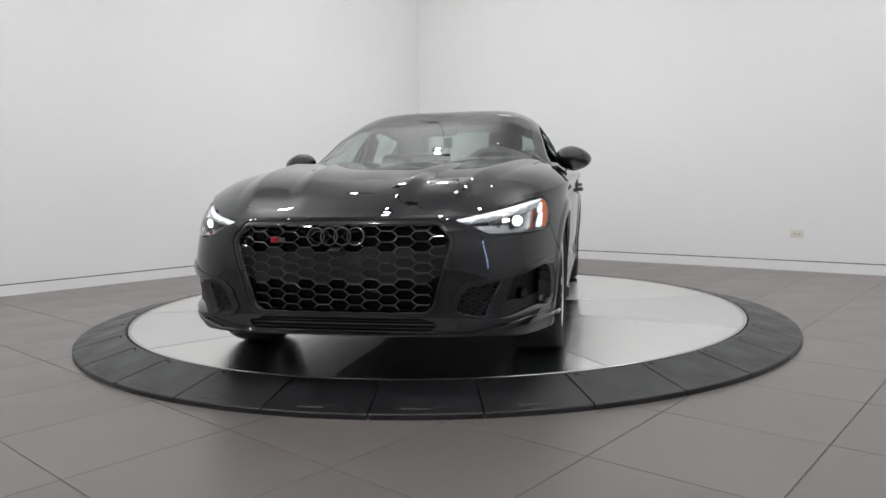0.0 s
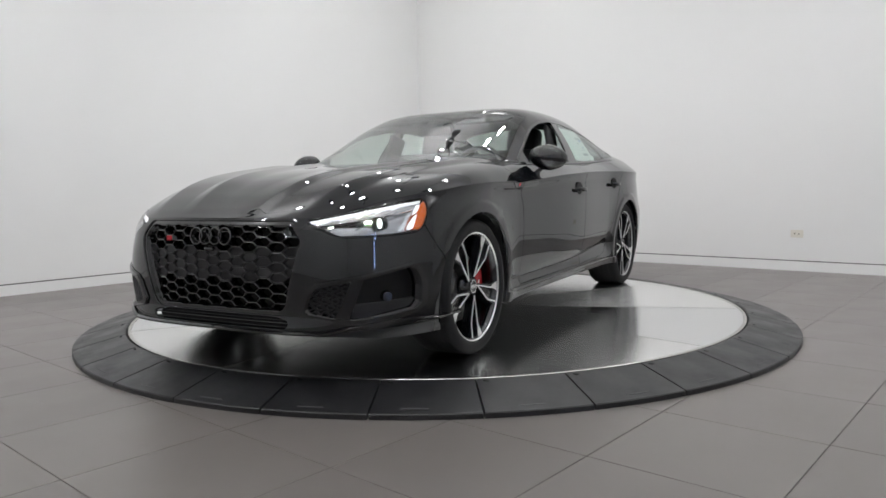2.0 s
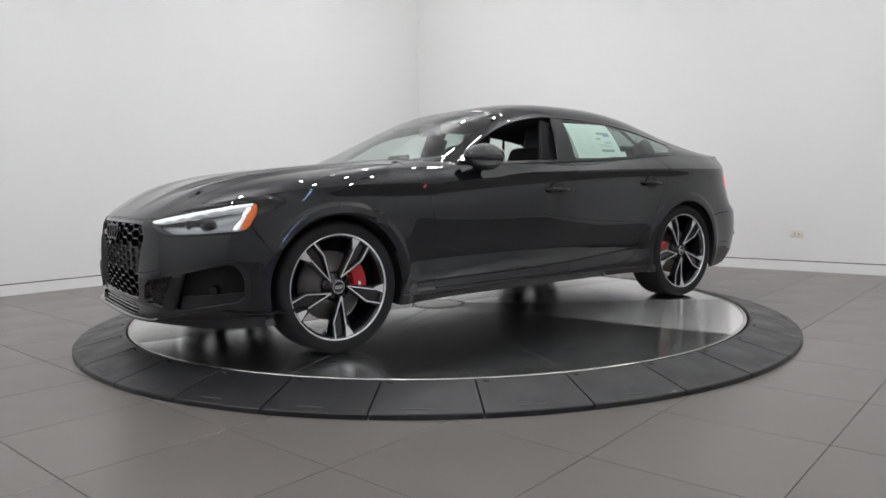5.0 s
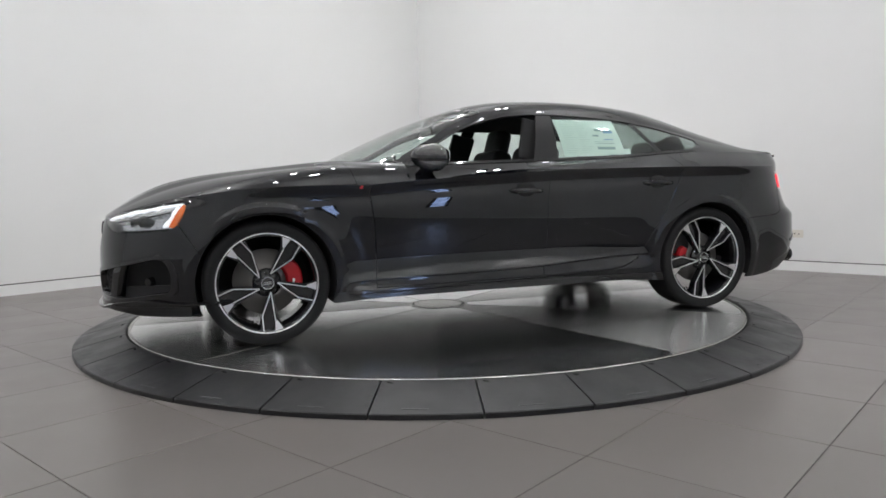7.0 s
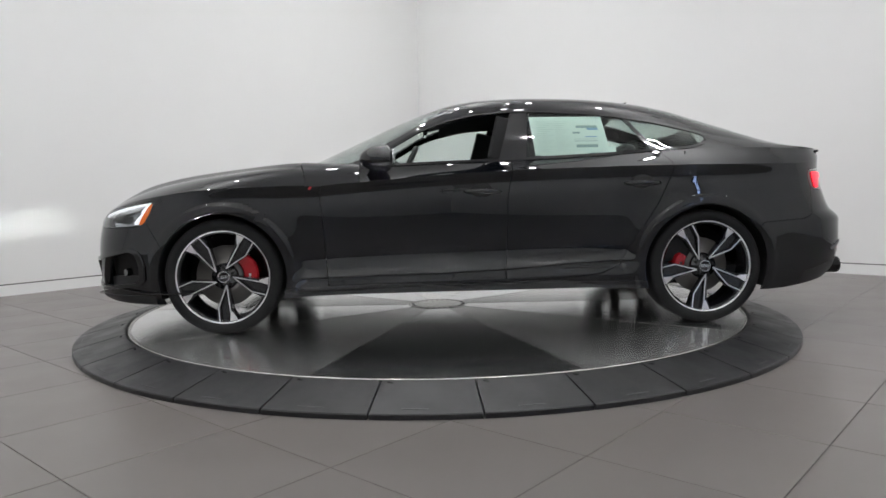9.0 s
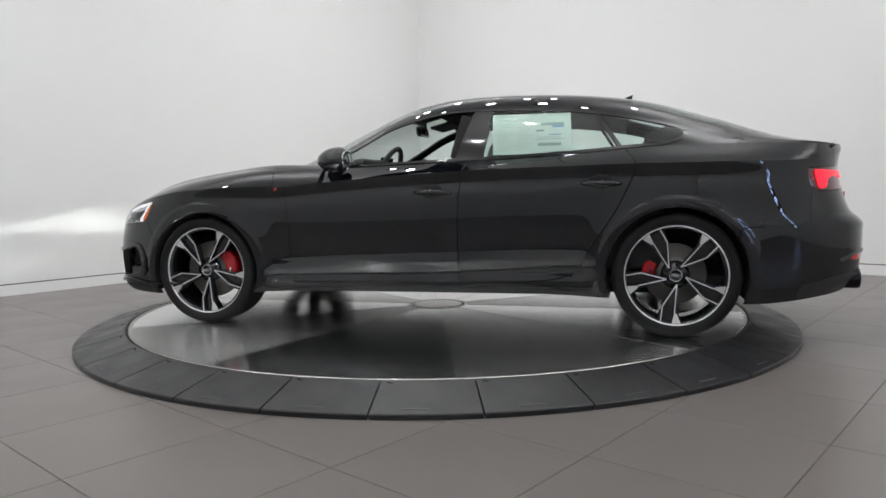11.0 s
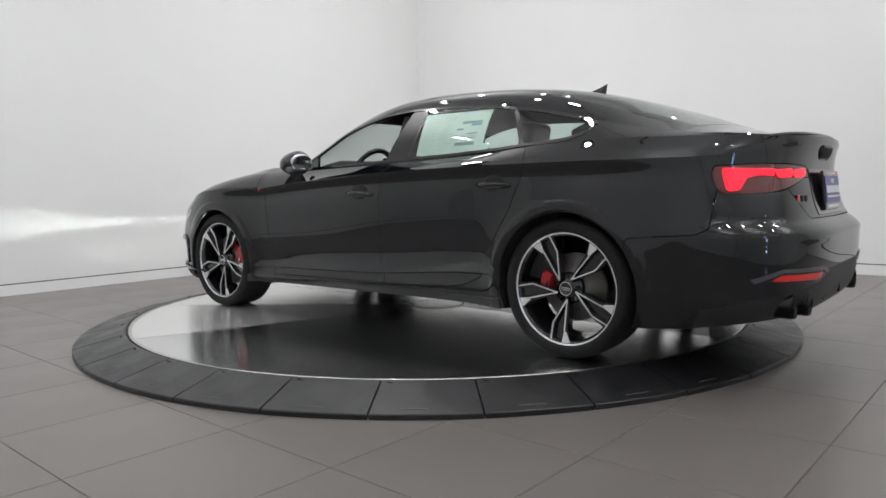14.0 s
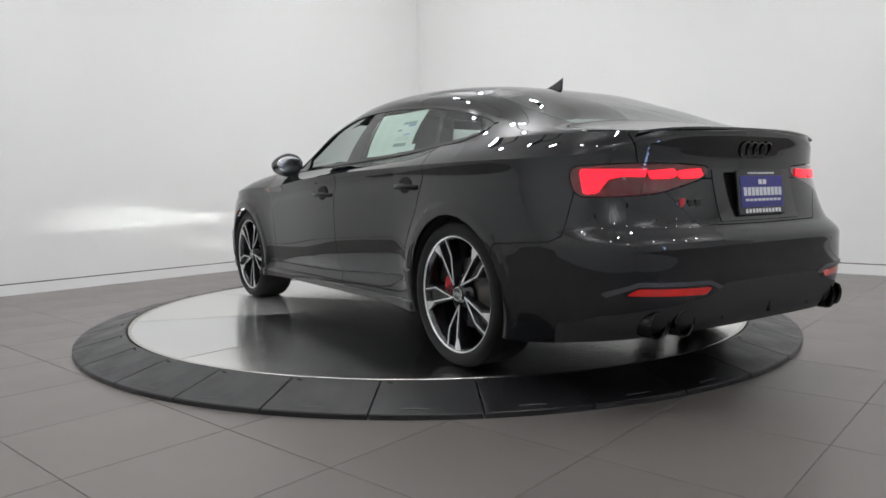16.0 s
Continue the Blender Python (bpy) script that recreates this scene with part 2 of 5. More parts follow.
# ---- the room ----
def build_room():
    def wall(name, u0, u1, v0, v1, mat, label):
        p = [room(u0, v0), room(u1, v0), room(u1, v1), room(u0, v1)]
        v, f = slab([(q.x, q.y) for q in p], 0.0, CEIL)
        tagged(part(name, mesh_from(name, v, f, mat)), label, "wall", kind="structure")
    t = 0.15
    wall("wall_left", U0 - t, U1 + t, V1, V1 + t, M_WALL, "plain white painted showroom wall, softly lit")
    wall("wall_right", U1, U1 + t, V0 - t, V1, M_WALL, "plain white painted showroom wall with a socket")
    wall("wall_back_a", U0 - t, U0, V0 - t, V1, M_BACKWALL, "plain grey wall behind the camera")
    wall("wall_back_b", U0, U1, V0 - t, V0, M_BACKWALL, "plain grey wall closing the hall")
    p = [room(U0 - t, V0 - t), room(U1 + t, V0 - t), room(U1 + t, V1 + t), room(U0 - t, V1 + t)]
    v, f = slab([(q.x, q.y) for q in p], CEIL, CEIL + 0.12)
    tagged(part("ceiling", mesh_from("ceiling", v, f, M_CEIL)), "white painted ceiling with recessed spotlights", "ceiling", kind="structure")
    # white skirting, flush under a thin solid strip with a gap's shadow put into its colour
    for name, pts in (("baseboard_left", ((U0, V1 - 0.012), (U1 - 0.012, V1 - 0.012), (U1 - 0.012, V1), (U0, V1))),
                      ("baseboard_right", ((U1 - 0.012, V0), (U1, V0), (U1, V1 - 0.012), (U1 - 0.012, V1 - 0.012)))):
        pl = [(room(*q).x, room(*q).y) for q in pts]
        v, f = slab(pl, 0.0, 0.099)
        tagged(part(name, mesh_from(name, v, f, M_WALL)), "low white skirting board along the white wall", "skirting board", kind="structure")
        v, f = slab(pl, 0.0995, 0.1075)
        tagged(part(name.replace("baseboard", "trim"), mesh_from(name, v, f, M_GAPSHADE)), "thin strip above the skirting, coloured dark as a shadow gap", "trim", kind="structure")


def build_floor():
    T, gap = 0.60, 0.003
    o_u = -0.361 * RU.x - 2.788 * RU.y
    o_v = -0.361 * RV.x - 2.788 * RV.y
    p = [room(U0, V0), room(U1, V0), room(U1, V1), room(U0, V1)]
    v, f = slab([(q.x, q.y) for q in p], -0.06, -0.004)
    floor = tagged(part("floor", mesh_from("floor", v, f, M_GROUT)), "grey matt porcelain tile floor with thin dark joints", "floor", kind="structure")
    h = T / 2 - gap / 2
    b = 0.0012
    full = mesh_from("tile", *bevel_tile(-h, h, -h, h, b), M_TILE)
    near, far_v, far_f = [], [], []
    iu0, iu1 = math.floor((U0 - o_u) / T), math.ceil((U1 - o_u) / T)
    iv0, iv1 = math.floor((V0 - o_v) / T), math.ceil((V1 - o_v) / T)
    rot = Matrix.Rotation(ROOM, 4, "Z")
    for i in range(iu0, iu1):
        for j in range(iv0, iv1):
            cu, cv = o_u + (i + 0.5) * T, o_v + (j + 0.5) * T
            c = room(cu, cv)
            a0, a1 = max(-h, U0 - cu), min(h, U1 - 0.012 - cu)
            b0, b1 = max(-h, V0 - cv), min(h, V1 - 0.012 - cv)
            if a1 - a0 < 0.01 or b1 - b0 < 0.01:
                continue
            r = math.hypot(c.x, c.y)
            if r < 1.85:
                continue
            whole = a1 - a0 > 2 * h - 1e-6 and b1 - b0 > 2 * h - 1e-6
            if c.y > -4.6 and abs(c.x) < 0.66 * (c.y + 5.034) + 0.7:
                me = full if whole else mesh_from("tile", *bevel_tile(a0, a1, b0, b1, b), M_TILE)
                near.append((me, Matrix.Translation(c) @ rot))
            else:
                vv, ff = bevel_tile(a0, a1, b0, b1, b)
                k = len(far_v)
                mm = Matrix.Translation(c) @ rot
                far_v += [mm @ Vector(q) for q in vv]
                far_f += [tuple(k + x for x in q) for q in ff]
    for me, m in near:
        part("tile", me, parent=floor, m=m)
    tagged(part("tiles", mesh_from("tiles", far_v, far_f, M_TILE), parent=floor), kind="stuff")


def bevel_tile(x0, x1, y0, y1, b):
    pl = [(x0, y0), (x1, y0), (x1, y1), (x0, y1)]
    pi = [(x0 + b, y0 + b), (x1 - b, y0 + b), (x1 - b, y1 - b), (x0 + b, y1 - b)]
    v = [(x, y, -0.008) for x, y in pl] + [(x, y, -b) for x, y in pl] + [(x, y, 0.0) for x, y in pi]
    f = [(8, 9, 10, 11)]
    for i in range(4):
        j = (i + 1) % 4
        f += [(i, j, 4 + j, 4 + i), (4 + i, 4 + j, 8 + j, 8 + i)]
    return v, f


def build_socket():
    # two-pin wall socket on the white wall
    at = room(U1 - 0.004, SOCKET_V, SOCKET_Z)
    s = thing("wall_socket", "small beige two-pin wall socket on the white wall", "socket", m=Matrix.Translation(at) @ Matrix.Rotation(ROOM + math.pi, 4, "Z"))
    part("plate", box_bm(0.008, 0.12, 0.078, 0.003, at=(0.0, 0, 0)), M_SOCKET, s)
    part("rocker", box_bm(0.006, 0.07, 0.04, 0.002, at=(0.005, 0, 0)), M_SOCKET, s)
    for k in (-1, 1):
        part("contact", box_bm(0.003, 0.012, 0.014, 0.001, at=(0.0085, 0.019 * k, 0)), M_SOCKETHOLE, s)


SOCKET_V, SOCKET_Z = -1.329, 0.380


def build_ramp():
    ramp = thing("turntable_ramp", "black rubber ramp ring of separate plates round the turntable", "turntable ramp")
    n, r0, r1 = 32, 2.045, 2.334
    step = 2 * math.pi / n
    g = 0.004
    sub = 6
    prof = ((r1, 0.0), (r1, 0.020), (r1 - 0.004, 0.0245), (r0 + 0.014, DECK_Z + 0.004), (r0 + 0.004, DECK_Z + 0.001), (r0, DECK_Z - 0.008), (r0, 0.0))
    verts, faces = [], []
    np_ = len(prof)
    for k in range(sub + 1):
        for r, z in prof:
            a = (-step / 2 + g / r) + (step - 2 * g / r) * k / sub
            verts.append((r * math.cos(a), r * math.sin(a), z))
    for k in range(sub):
        for q in range(np_ - 1):
            faces.append((k * np_ + q, (k + 1) * np_ + q, (k + 1) * np_ + q + 1, k * np_ + q + 1))
    faces += [tuple(range(np_))[::-1], tuple(sub * np_ + q for q in range(np_))]
    faces = [f[::-1] for f in faces]
    plate = mesh_from("plate", verts, faces, M_RUBBER_RING)
    bolt = box_bm(0.030, 0.012, 0.004, 0.0015)
    bolt_me = bpy.data.meshes.new("bolt")
    bolt.to_mesh(bolt_me)
    bolt.free()
    bolt_me.materials.append(M_VOID)
    mark_me = mesh_from("mark", *bevel_tile(-0.003, 0.003, -0.055, 0.055, 0.0008), M_RINGMARK)
    for i in range(n):
        a = radians(-97.0) + step * (i + 0.5)
        p = part("plate", plate, parent=ramp, m=Matrix.Rotation(a, 4, "Z"))
        sl = math.atan2(DECK_Z - 0.02, r1 - r0)
        ab = -step / 2 + 0.022
        rb = r0 + 0.035
        zb = DECK_Z + 0.004 - (rb - r0 - 0.014) / (r1 - r0) * 0.0605
        rm = r1 - 0.040
        zm = DECK_Z + 0.004 - (rm - r0 - 0.014) / (r1 - r0 - 0.018) * 0.0599
        part("mark", mark_me, parent=p, m=Matrix.Rotation(-0.02 + 0.01 * (i % 3), 4, "Z") @ pose(rm, 0, zm + 0.0022, 0, math.degrees(sl), 0))
        part("bolt", bolt_me, parent=p, m=Matrix.Rotation(ab, 4, "Z") @ pose(rb, 0, zb, 0, math.degrees(sl), 90))


def build_lamps():
    spots = []
    for i in range(5):
        for j in range(5):
            spots.append((-4.9 + 1.75 * i + (0.3 if j % 2 else 0.0), -4.8 + 1.75 * j))
    for u, v in spots:
        at = room(u, v, CEIL)
        t = thing("ceiling_spotlight", "round recessed ceiling spotlight with a black rim", "ceiling light", group="ceiling spotlights", m=Matrix.Translation(at))
        vv, ff = lathe([(0.085, 0.0), (0.115, 0.0), (0.115, -0.03), (0.085, -0.03), (0.085, 0.0)], 24)
        part("rim", mesh_from("rim", vv, [f[::-1] for f in ff], M_LAMPCAN, True), parent=t)
        lamp = new("spot_lamp", bpy.data.lights.new("spot_lamp", "AREA"))
        lamp.data.shape, lamp.data.size, lamp.data.energy = "DISK", 0.12, LAMP_W
        lamp.data.color = (0.985, 0.99, 1.0)
        lamp.matrix_basis = Matrix.Translation(at - Vector((0, 0, 0.012)))
    # unseen spotlights placed to even out the white walls; back-wall and corner ones are added fill
    aims = [((-6.4 + 1.9 * k, V1 - 3.9), 0) for k in range(5)] + [((U1 - 3.9, -6.4 + 1.9 * k), 1) for k in range(5)]
    aims += [((-6.4 + 2.6 * k, V0 + 2.2), 2) for k in range(4)] + [((U0 + 2.2, -6.0 + 2.6 * k), 3) for k in range(4)]
    aims += [((U1 - 2.7, V1 - 2.7), 4)]
    for (u, v), w in aims:
        at = room(u, v, CEIL - 1.3)
        t = thing("wall_spotlight", "small black spotlight on a drop rod, placed out of view to light the walls", "spotlight", group="wall spotlights", m=Matrix.Translation(at))
        out = (RV, RU, -RV, -RU, (RU + RV).normalized())[w]
        way = (out * 0.96 + Vector((0, 0, -1.3 if w in (0, 1) else -0.5 if w == 4 else -0.22))).normalized()
        turn = way.to_track_quat("-Z", "Y").to_matrix().to_4x4()
        vv, ff = lathe([(0.060, -0.02), (0.070, -0.02), (0.070, -0.20), (0.060, -0.20), (0.060, -0.02)], 20)
        part("rod", cyl_bm(0.009, 0.009, 1.30, 8, Matrix.Translation((0, 0, 0.65))), M_LAMPCAN, t)
        part("can", mesh_from("can", vv, [f[::-1] for f in ff], M_LAMPCAN, True), parent=t, m=turn)
        lamp = new("unseen_wall_lamp", bpy.data.lights.new("unseen_wall_lamp", "AREA"))
        lamp.data.shape, lamp.data.size, lamp.data.energy = "DISK", 0.11, (WASH_W, WASH_W, BACK_W, BACK_W, CORNER_W)[w]
        lamp.data.color = (0.975, 0.99, 1.0)
        lamp.data.spread = radians(170)
        lamp.matrix_basis = Matrix.Translation(at) @ turn @ Matrix.Translation((0, 0, -0.19))
    # unseen hanging bowls, added to brighten the ceiling and its reflections in the car
    for i in range(3):
        for j in range(3):
            at = room(-5.8 + 4.1 * i, -5.8 + 4.1 * j, CEIL - 1.15)
            t = thing("pendant_uplight", "unseen black hanging bowl lamp, added to brighten the ceiling", "pendant lamp", group="pendant uplights", m=Matrix.Translation(at))
            vv, ff = lathe([(0.0, -0.05), (0.04, -0.045), (0.065, -0.015), (0.075, 0.02), (0.071, 0.02), (0.06, -0.012), (0.0, -0.038)], 24)
            part("bowl", mesh_from("bowl", vv, [f[::-1] for f in ff], M_LAMPCAN, True), parent=t)
            part("rod", cyl_bm(0.006, 0.006, 1.19, 8, Matrix.Translation((0.07, 0, 0.57))), M_LAMPCAN, t)
            lamp = new("up_lamp", bpy.data.lights.new("up_lamp", "AREA"))
            lamp.data.shape, lamp.data.size, lamp.data.energy = "DISK", 0.11, UP_W
            lamp.data.color = (0.985, 0.99, 1.0)
            lamp.matrix_basis = Matrix.Translation(at) @ Matrix.Rotation(math.pi, 4, "X")


LAMP_W, WASH_W, BACK_W, CORNER_W, UP_W = 6.8, 12.0, 10.0, 5.5, 42.0


# ---- the turning deck ----
def build_deck():
    deck = thing("turntable_deck", "round brushed steel turntable deck with radial seams", "turntable", m=Matrix.Rotation(radians(SPIN0), 4, "Z"))
    n, r0, r1, z = 10, 0.21, 2.018, DECK_Z
    step = 2 * math.pi / n
    sub, g = 9, 0.0015
    verts, faces = [], []
    for k in range(sub + 1):
        for r, zz in ((r0, z - 0.01), (r0, z), (r1, z), (r1, z - 0.03)):
            a = (-step / 2 + g / r) + (step - 2 * g / r) * k / sub
            verts.append((r * math.cos(a), r * math.sin(a), zz))
    for k in range(sub):
        for q in range(3):
            faces.append((k * 4 + q, k * 4 + q + 1, (k + 1) * 4 + q + 1, (k + 1) * 4 + q)[::-1])
    sectors = [mesh_from("sheet", verts, faces, mat) for mat in (M_STEEL, M_STEEL_CROSS)]
    for i in range(n):
        turn = Matrix.Rotation(radians(71.0 - 18) + step * i, 4, "Z")
        part("sheet", sectors[i % 2], parent=deck, m=turn)
        # added bright strip stands for the light caught on the seam's edges
        part("seam", box_bm(r1 - r0 - 0.02, 0.005, 0.0016, 0.0005, at=((r0 + r1) / 2, 0, z + 0.0003)), M_TRIMSTEEL, deck, m=turn @ Matrix.Rotation(step / 2, 4, "Z"))
    vv, ff = lathe([(0.0, z - 0.02), (2.036, z - 0.02), (2.036, z - 0.006), (0.0, z - 0.006)], 96)
    part("base_plate", mesh_from("base_plate", vv, ff, M_VOID), parent=deck)
    vv, ff = lathe([(2.019, z - 0.02), (2.019, z + 0.001), (2.022, z + 0.003), (2.034, z + 0.003), (2.037, z + 0.0), (2.037, z - 0.02)], 128)
    part("rim", mesh_from("rim", vv, [f[::-1] for f in ff], M_TRIMSTEEL), parent=deck, label="thin bright steel edge ring")
    vv, ff = lathe([(0.0, z + 0.002), (0.204, z + 0.002), (0.2075, z - 0.004)], 48)
    hub = part("hub_cover", mesh_from("hub_cover", vv, [f[::-1] for f in ff], M_TRIMSTEEL), parent=deck, label="small perforated hub cover")
    # flat discs on the cover, coloured near black as the holes' shade
    hole = mesh_from("hole", *lathe([(0.0, 0.0), (0.011, 0.0)], 10), M_VOID)
    hole.flip_normals()
    for i in range(28):
        part("hole", hole, parent=hub, m=Matrix.Rotation(2 * math.pi * i / 28, 4, "Z") @ Matrix.Translation((0.18, 0, z + 0.0035)))
    return deck


def build_window():
    w = thing("louvred_window", "tall narrow louvred window with bluish daylight", "window", m=Matrix.Translation(room(-2.85, V0 + 0.004, 0)) @ Matrix.Rotation(ROOM + math.pi / 2, 4, "Z"))
    part("pane", box_bm(0.01, 0.24, 2.5, 0.002, at=(0.005, 0, 1.75)), M_WINDOWGLOW, w)
    for k in (-1, 1):
        part("jamb", box_bm(0.05, 0.05, 2.6, 0.004, at=(0.025, 0.145 * k, 1.75)), M_MATT, w)
    for k in range(15):
        part("slat", box_bm(0.02, 0.25, 0.075, 0.003, at=(0.035, 0, 0.58 + 0.168 * k)), M_MATT, w)


build_room()
build_window()
build_floor()
build_ramp()
build_lamps()
build_socket()
deck = build_deck()


# ---- the car: body surfaces ----
AXLE, HUB_Z = 1.4125, 0.335
CAR_AT = (-0.1456, 0.0497, DECK_Z)


def spl(*pairs):
    """Smooth curve through a few (x, y) knots, monotone between them."""
    p = sorted(pairs)
    x = np.array([a for a, b in p], float)
    y = np.array([b for a, b in p], float)
    h = np.diff(x)
    d = np.diff(y) / h
    m = np.empty(len(x))
    m[0], m[-1] = d[0], d[-1]
    for i in range(1, len(x) - 1):
        if d[i - 1] * d[i] <= 0:
            m[i] = 0
        else:
            w1, w2 = 2 * h[i] + h[i - 1], h[i] + 2 * h[i - 1]
            m[i] = (w1 + w2) / (w1 / d[i - 1] + w2 / d[i])

    def f(q):
        q = np.clip(np.asarray(q, float), x[0], x[-1])
        i = np.clip(np.searchsorted(x, q) - 1, 0, len(h) - 1)
        t = (q - x[i]) / h[i]
        return ((2 * t**3 - 3 * t**2 + 1) * y[i] + (t**3 - 2 * t**2 + t) * h[i] * m[i]
                + (-2 * t**3 + 3 * t**2) * y[i + 1] + (t**3 - t**2) * h[i] * m[i + 1])
    return f


# nose, tail and flank by height; top and bottom edge of the flank by length
nose_x = spl((0.15, 2.20), (0.23, 2.280), (0.30, 2.270), (0.42, 2.282), (0.55, 2.284), (0.64, 2.276), (0.70, 2.25), (0.74, 2.20), (0.80, 2.10), (1.05, 2.0))
tail_x = spl((0.15, -2.25), (0.22, -2.33), (0.30, -2.400), (0.42, -2.424), (0.56, -2.434), (0.592, -2.437), (0.602, -2.434), (0.635, -2.405), (0.658, -2.378), (0.70, -2.358), (0.80, -2.334),
             (0.885, -2.322), (0.90, -2.322), (0.96, -2.332), (1.02, -2.350), (1.1, -2.35))
flank = spl((0.15, 0.866), (0.21, 0.872), (0.26, 0.877), (0.34, 0.885), (0.41, 0.890), (0.455, 0.894), (0.56, 0.902), (0.66, 0.906), (0.76, 0.908), (0.83, 0.910), (0.89, 0.914), (0.95, 0.914), (1.05, 0.90))
edge_z = spl((2.35, 0.700), (2.22, 0.703), (2.08, 0.738), (1.93, 0.778), (1.79, 0.800), (1.53, 0.832), (1.2, 0.846), (0.9, 0.846), (0.73, 0.858), (0.08, 0.902),
             (-0.57, 0.926), (-1.23, 0.934), (-1.9, 0.934), (-2.15, 0.945), (-2.26, 0.975), (-2.33, 1.004), (-2.45, 1.018))
low_z = spl((2.35, 0.215), (2.1, 0.205), (1.9, 0.185), (1.7, 0.18), (1.0, 0.212), (0.6, 0.222), (-0.7, 0.226), (-1.0, 0.216), (-1.75, 0.188), (-2.1, 0.222), (-2.3, 0.250), (-2.5, 0.275))
belt_z = spl((1.05, 0.955), (0.62, 0.954), (0.08, 0.966), (-0.39, 0.981), (-0.88, 1.002), (-1.3, 1.030), (-1.7, 1.034), (-2.1, 1.026), (-2.3, 1.022), (-2.45, 1.024))
belt_in = spl((1.05, 0.13), (0.62, 0.125), (0.0, 0.112), (-0.9, 0.114), (-1.5, 0.130), (-1.9, 0.11), (-2.15, 0.05), (-2.3, 0.022), (-2.45, 0.0))
roof_z = spl((1.06, 0.965), (0.93, 1.010), (0.786, 1.075), (0.62, 1.150), (0.413, 1.238), (0.228, 1.306), (0.042, 1.360), (-0.143, 1.383), (-0.40, 1.391), (-0.70, 1.384),
             (-1.08, 1.356), (-1.27, 1.325), (-1.65, 1.217), (-2.03, 1.086), (-2.2, 1.050), (-2.33, 1.034), (-2.45, 1.030))
dlo_z = spl((0.64, 0.968), (0.409, 1.092), (0.235, 1.187), (0.062, 1.244), (-0.111, 1.277), (-0.30, 1.289), (-0.45, 1.288), (-0.81, 1.267), (-1.09, 1.229), (-1.34, 1.174),
            (-1.52, 1.125), (-1.8, 1.070), (-2.1, 1.035), (-2.3, 1.024), (-2.45, 1.026))
dlo_y = spl((0.64, 0.765), (0.4, 0.715), (0.1, 0.660), (-0.4, 0.632), (-0.9, 0.622), (-1.3, 0.628), (-1.55, 0.655), (-1.85, 0.70), (-2.1, 0.70), (-2.25, 0.60), (-2.45, 0.0))
hood_z = spl((0.60, 0.985), (1.0, 0.977), (1.336, 0.953), (1.7, 0.916), (1.88, 0.881), (2.065, 0.814), (2.177, 0.754), (2.235, 0.716), (2.26, 0.700))
X_FRONT, X_REAR = 1.15, -1.25


tail_n = spl((0.15, 4.0), (0.42, 4.4), (0.58, 4.1), (0.8, 3.55), (1.05, 3.0))
# the doors' hollow crease over the sill: its climb along the car and its section
crease_drop = spl((1.15, 0.060), (0.85, 0.050), (-0.2, 0.018), (-0.9, -0.012), (-1.25, -0.012))
crease_in = spl((0.20, 0.0), (0.262, 0.0), (0.285, -0.001), (0.325, -0.013), (0.358, -0.025), (0.366, -0.0255), (0.385, -0.019), (0.425, -0.009), (0.49, -0.001), (0.55, 0.0))


def contour(a, z):
    """Point on the flank at height z; a runs 0..1 round the nose, 1..2 along the side, 2..3 round the tail."""
    a, z = np.broadcast_arrays(np.asarray(a, float), np.asarray(z, float))
    side_x = X_FRONT + (X_REAR - X_FRONT) * np.clip(a - 1, 0, 1)
    on_doors = np.where((a > 1) & (a < 2), np.clip((1.02 - side_x) / 0.08, 0, 1) * np.clip((side_x + 1.02) / 0.10, 0, 1), 0.0)
    w = flank(z) + on_doors * crease_in(z + crease_drop(side_x) * np.clip((z - 0.20) / 0.08, 0, 1))
    nf = spl((0.15, 3.7), (0.30, 4.1), (0.48, 3.9), (0.62, 3.5), (0.8, 3.2), (1.05, 3.0))(z)
    nr = tail_n(z)
    t1 = np.clip(a, 0, 1) * math.pi / 2
    t3 = np.clip(3 - a, 0, 1) * math.pi / 2
    fx = X_FRONT + (nose_x(z) - X_FRONT) * np.clip(np.cos(t1), 0, 1) ** (2 / nf)
    fy = w * np.sin(t1) ** (2 / nf)
    rx = X_REAR + (tail_x(z) - X_REAR) * np.clip(np.cos(t3), 0, 1) ** (2 / nr)
    ry = w * np.clip(np.sin(t3), 0, 1) ** (2 / nr)
    sx = X_FRONT + (X_REAR - X_FRONT) * np.clip(a - 1, 0, 1)
    x = np.where(a < 1, fx, np.where(a > 2, rx, sx))
    y = np.where(a < 1, fy, np.where(a > 2, ry, w))
    under = edge_z(x) - z
    out = np.clip((y - 0.5) / 0.3, 0, 1)
    # flared wheel housings with a folded lip, haunches over them, doors bowed between
    for ax in (AXLE, -AXLE):
        d = np.hypot(x - ax, z - HUB_Z)
        y = y + out * (0.012 * np.exp(-((d - 0.38) / 0.10) ** 2) + 0.007 * np.clip((0.430 - d) / 0.018, 0, 1))
        y = y + out * 0.012 * np.exp(-((x - ax) / 0.45) ** 2) * np.exp(-((under - 0.01) / 0.12) ** 2)
    y = y + out * (0.032 * np.exp(-(x / 0.62) ** 2) - 0.013) * np.clip((z - 0.24) / 0.16, 0, 1) * np.clip((1.3 - np.abs(x)) / 0.4, 0, 1)
    # hollow under the shoulder line
    along = np.clip((1.75 - x) / 0.5, 0, 1) * np.clip((x + 2.05) / 0.35, 0, 1)
    y = y - out * along * 0.012 * np.exp(-((under - 0.062) / 0.042) ** 2)
    return x, y


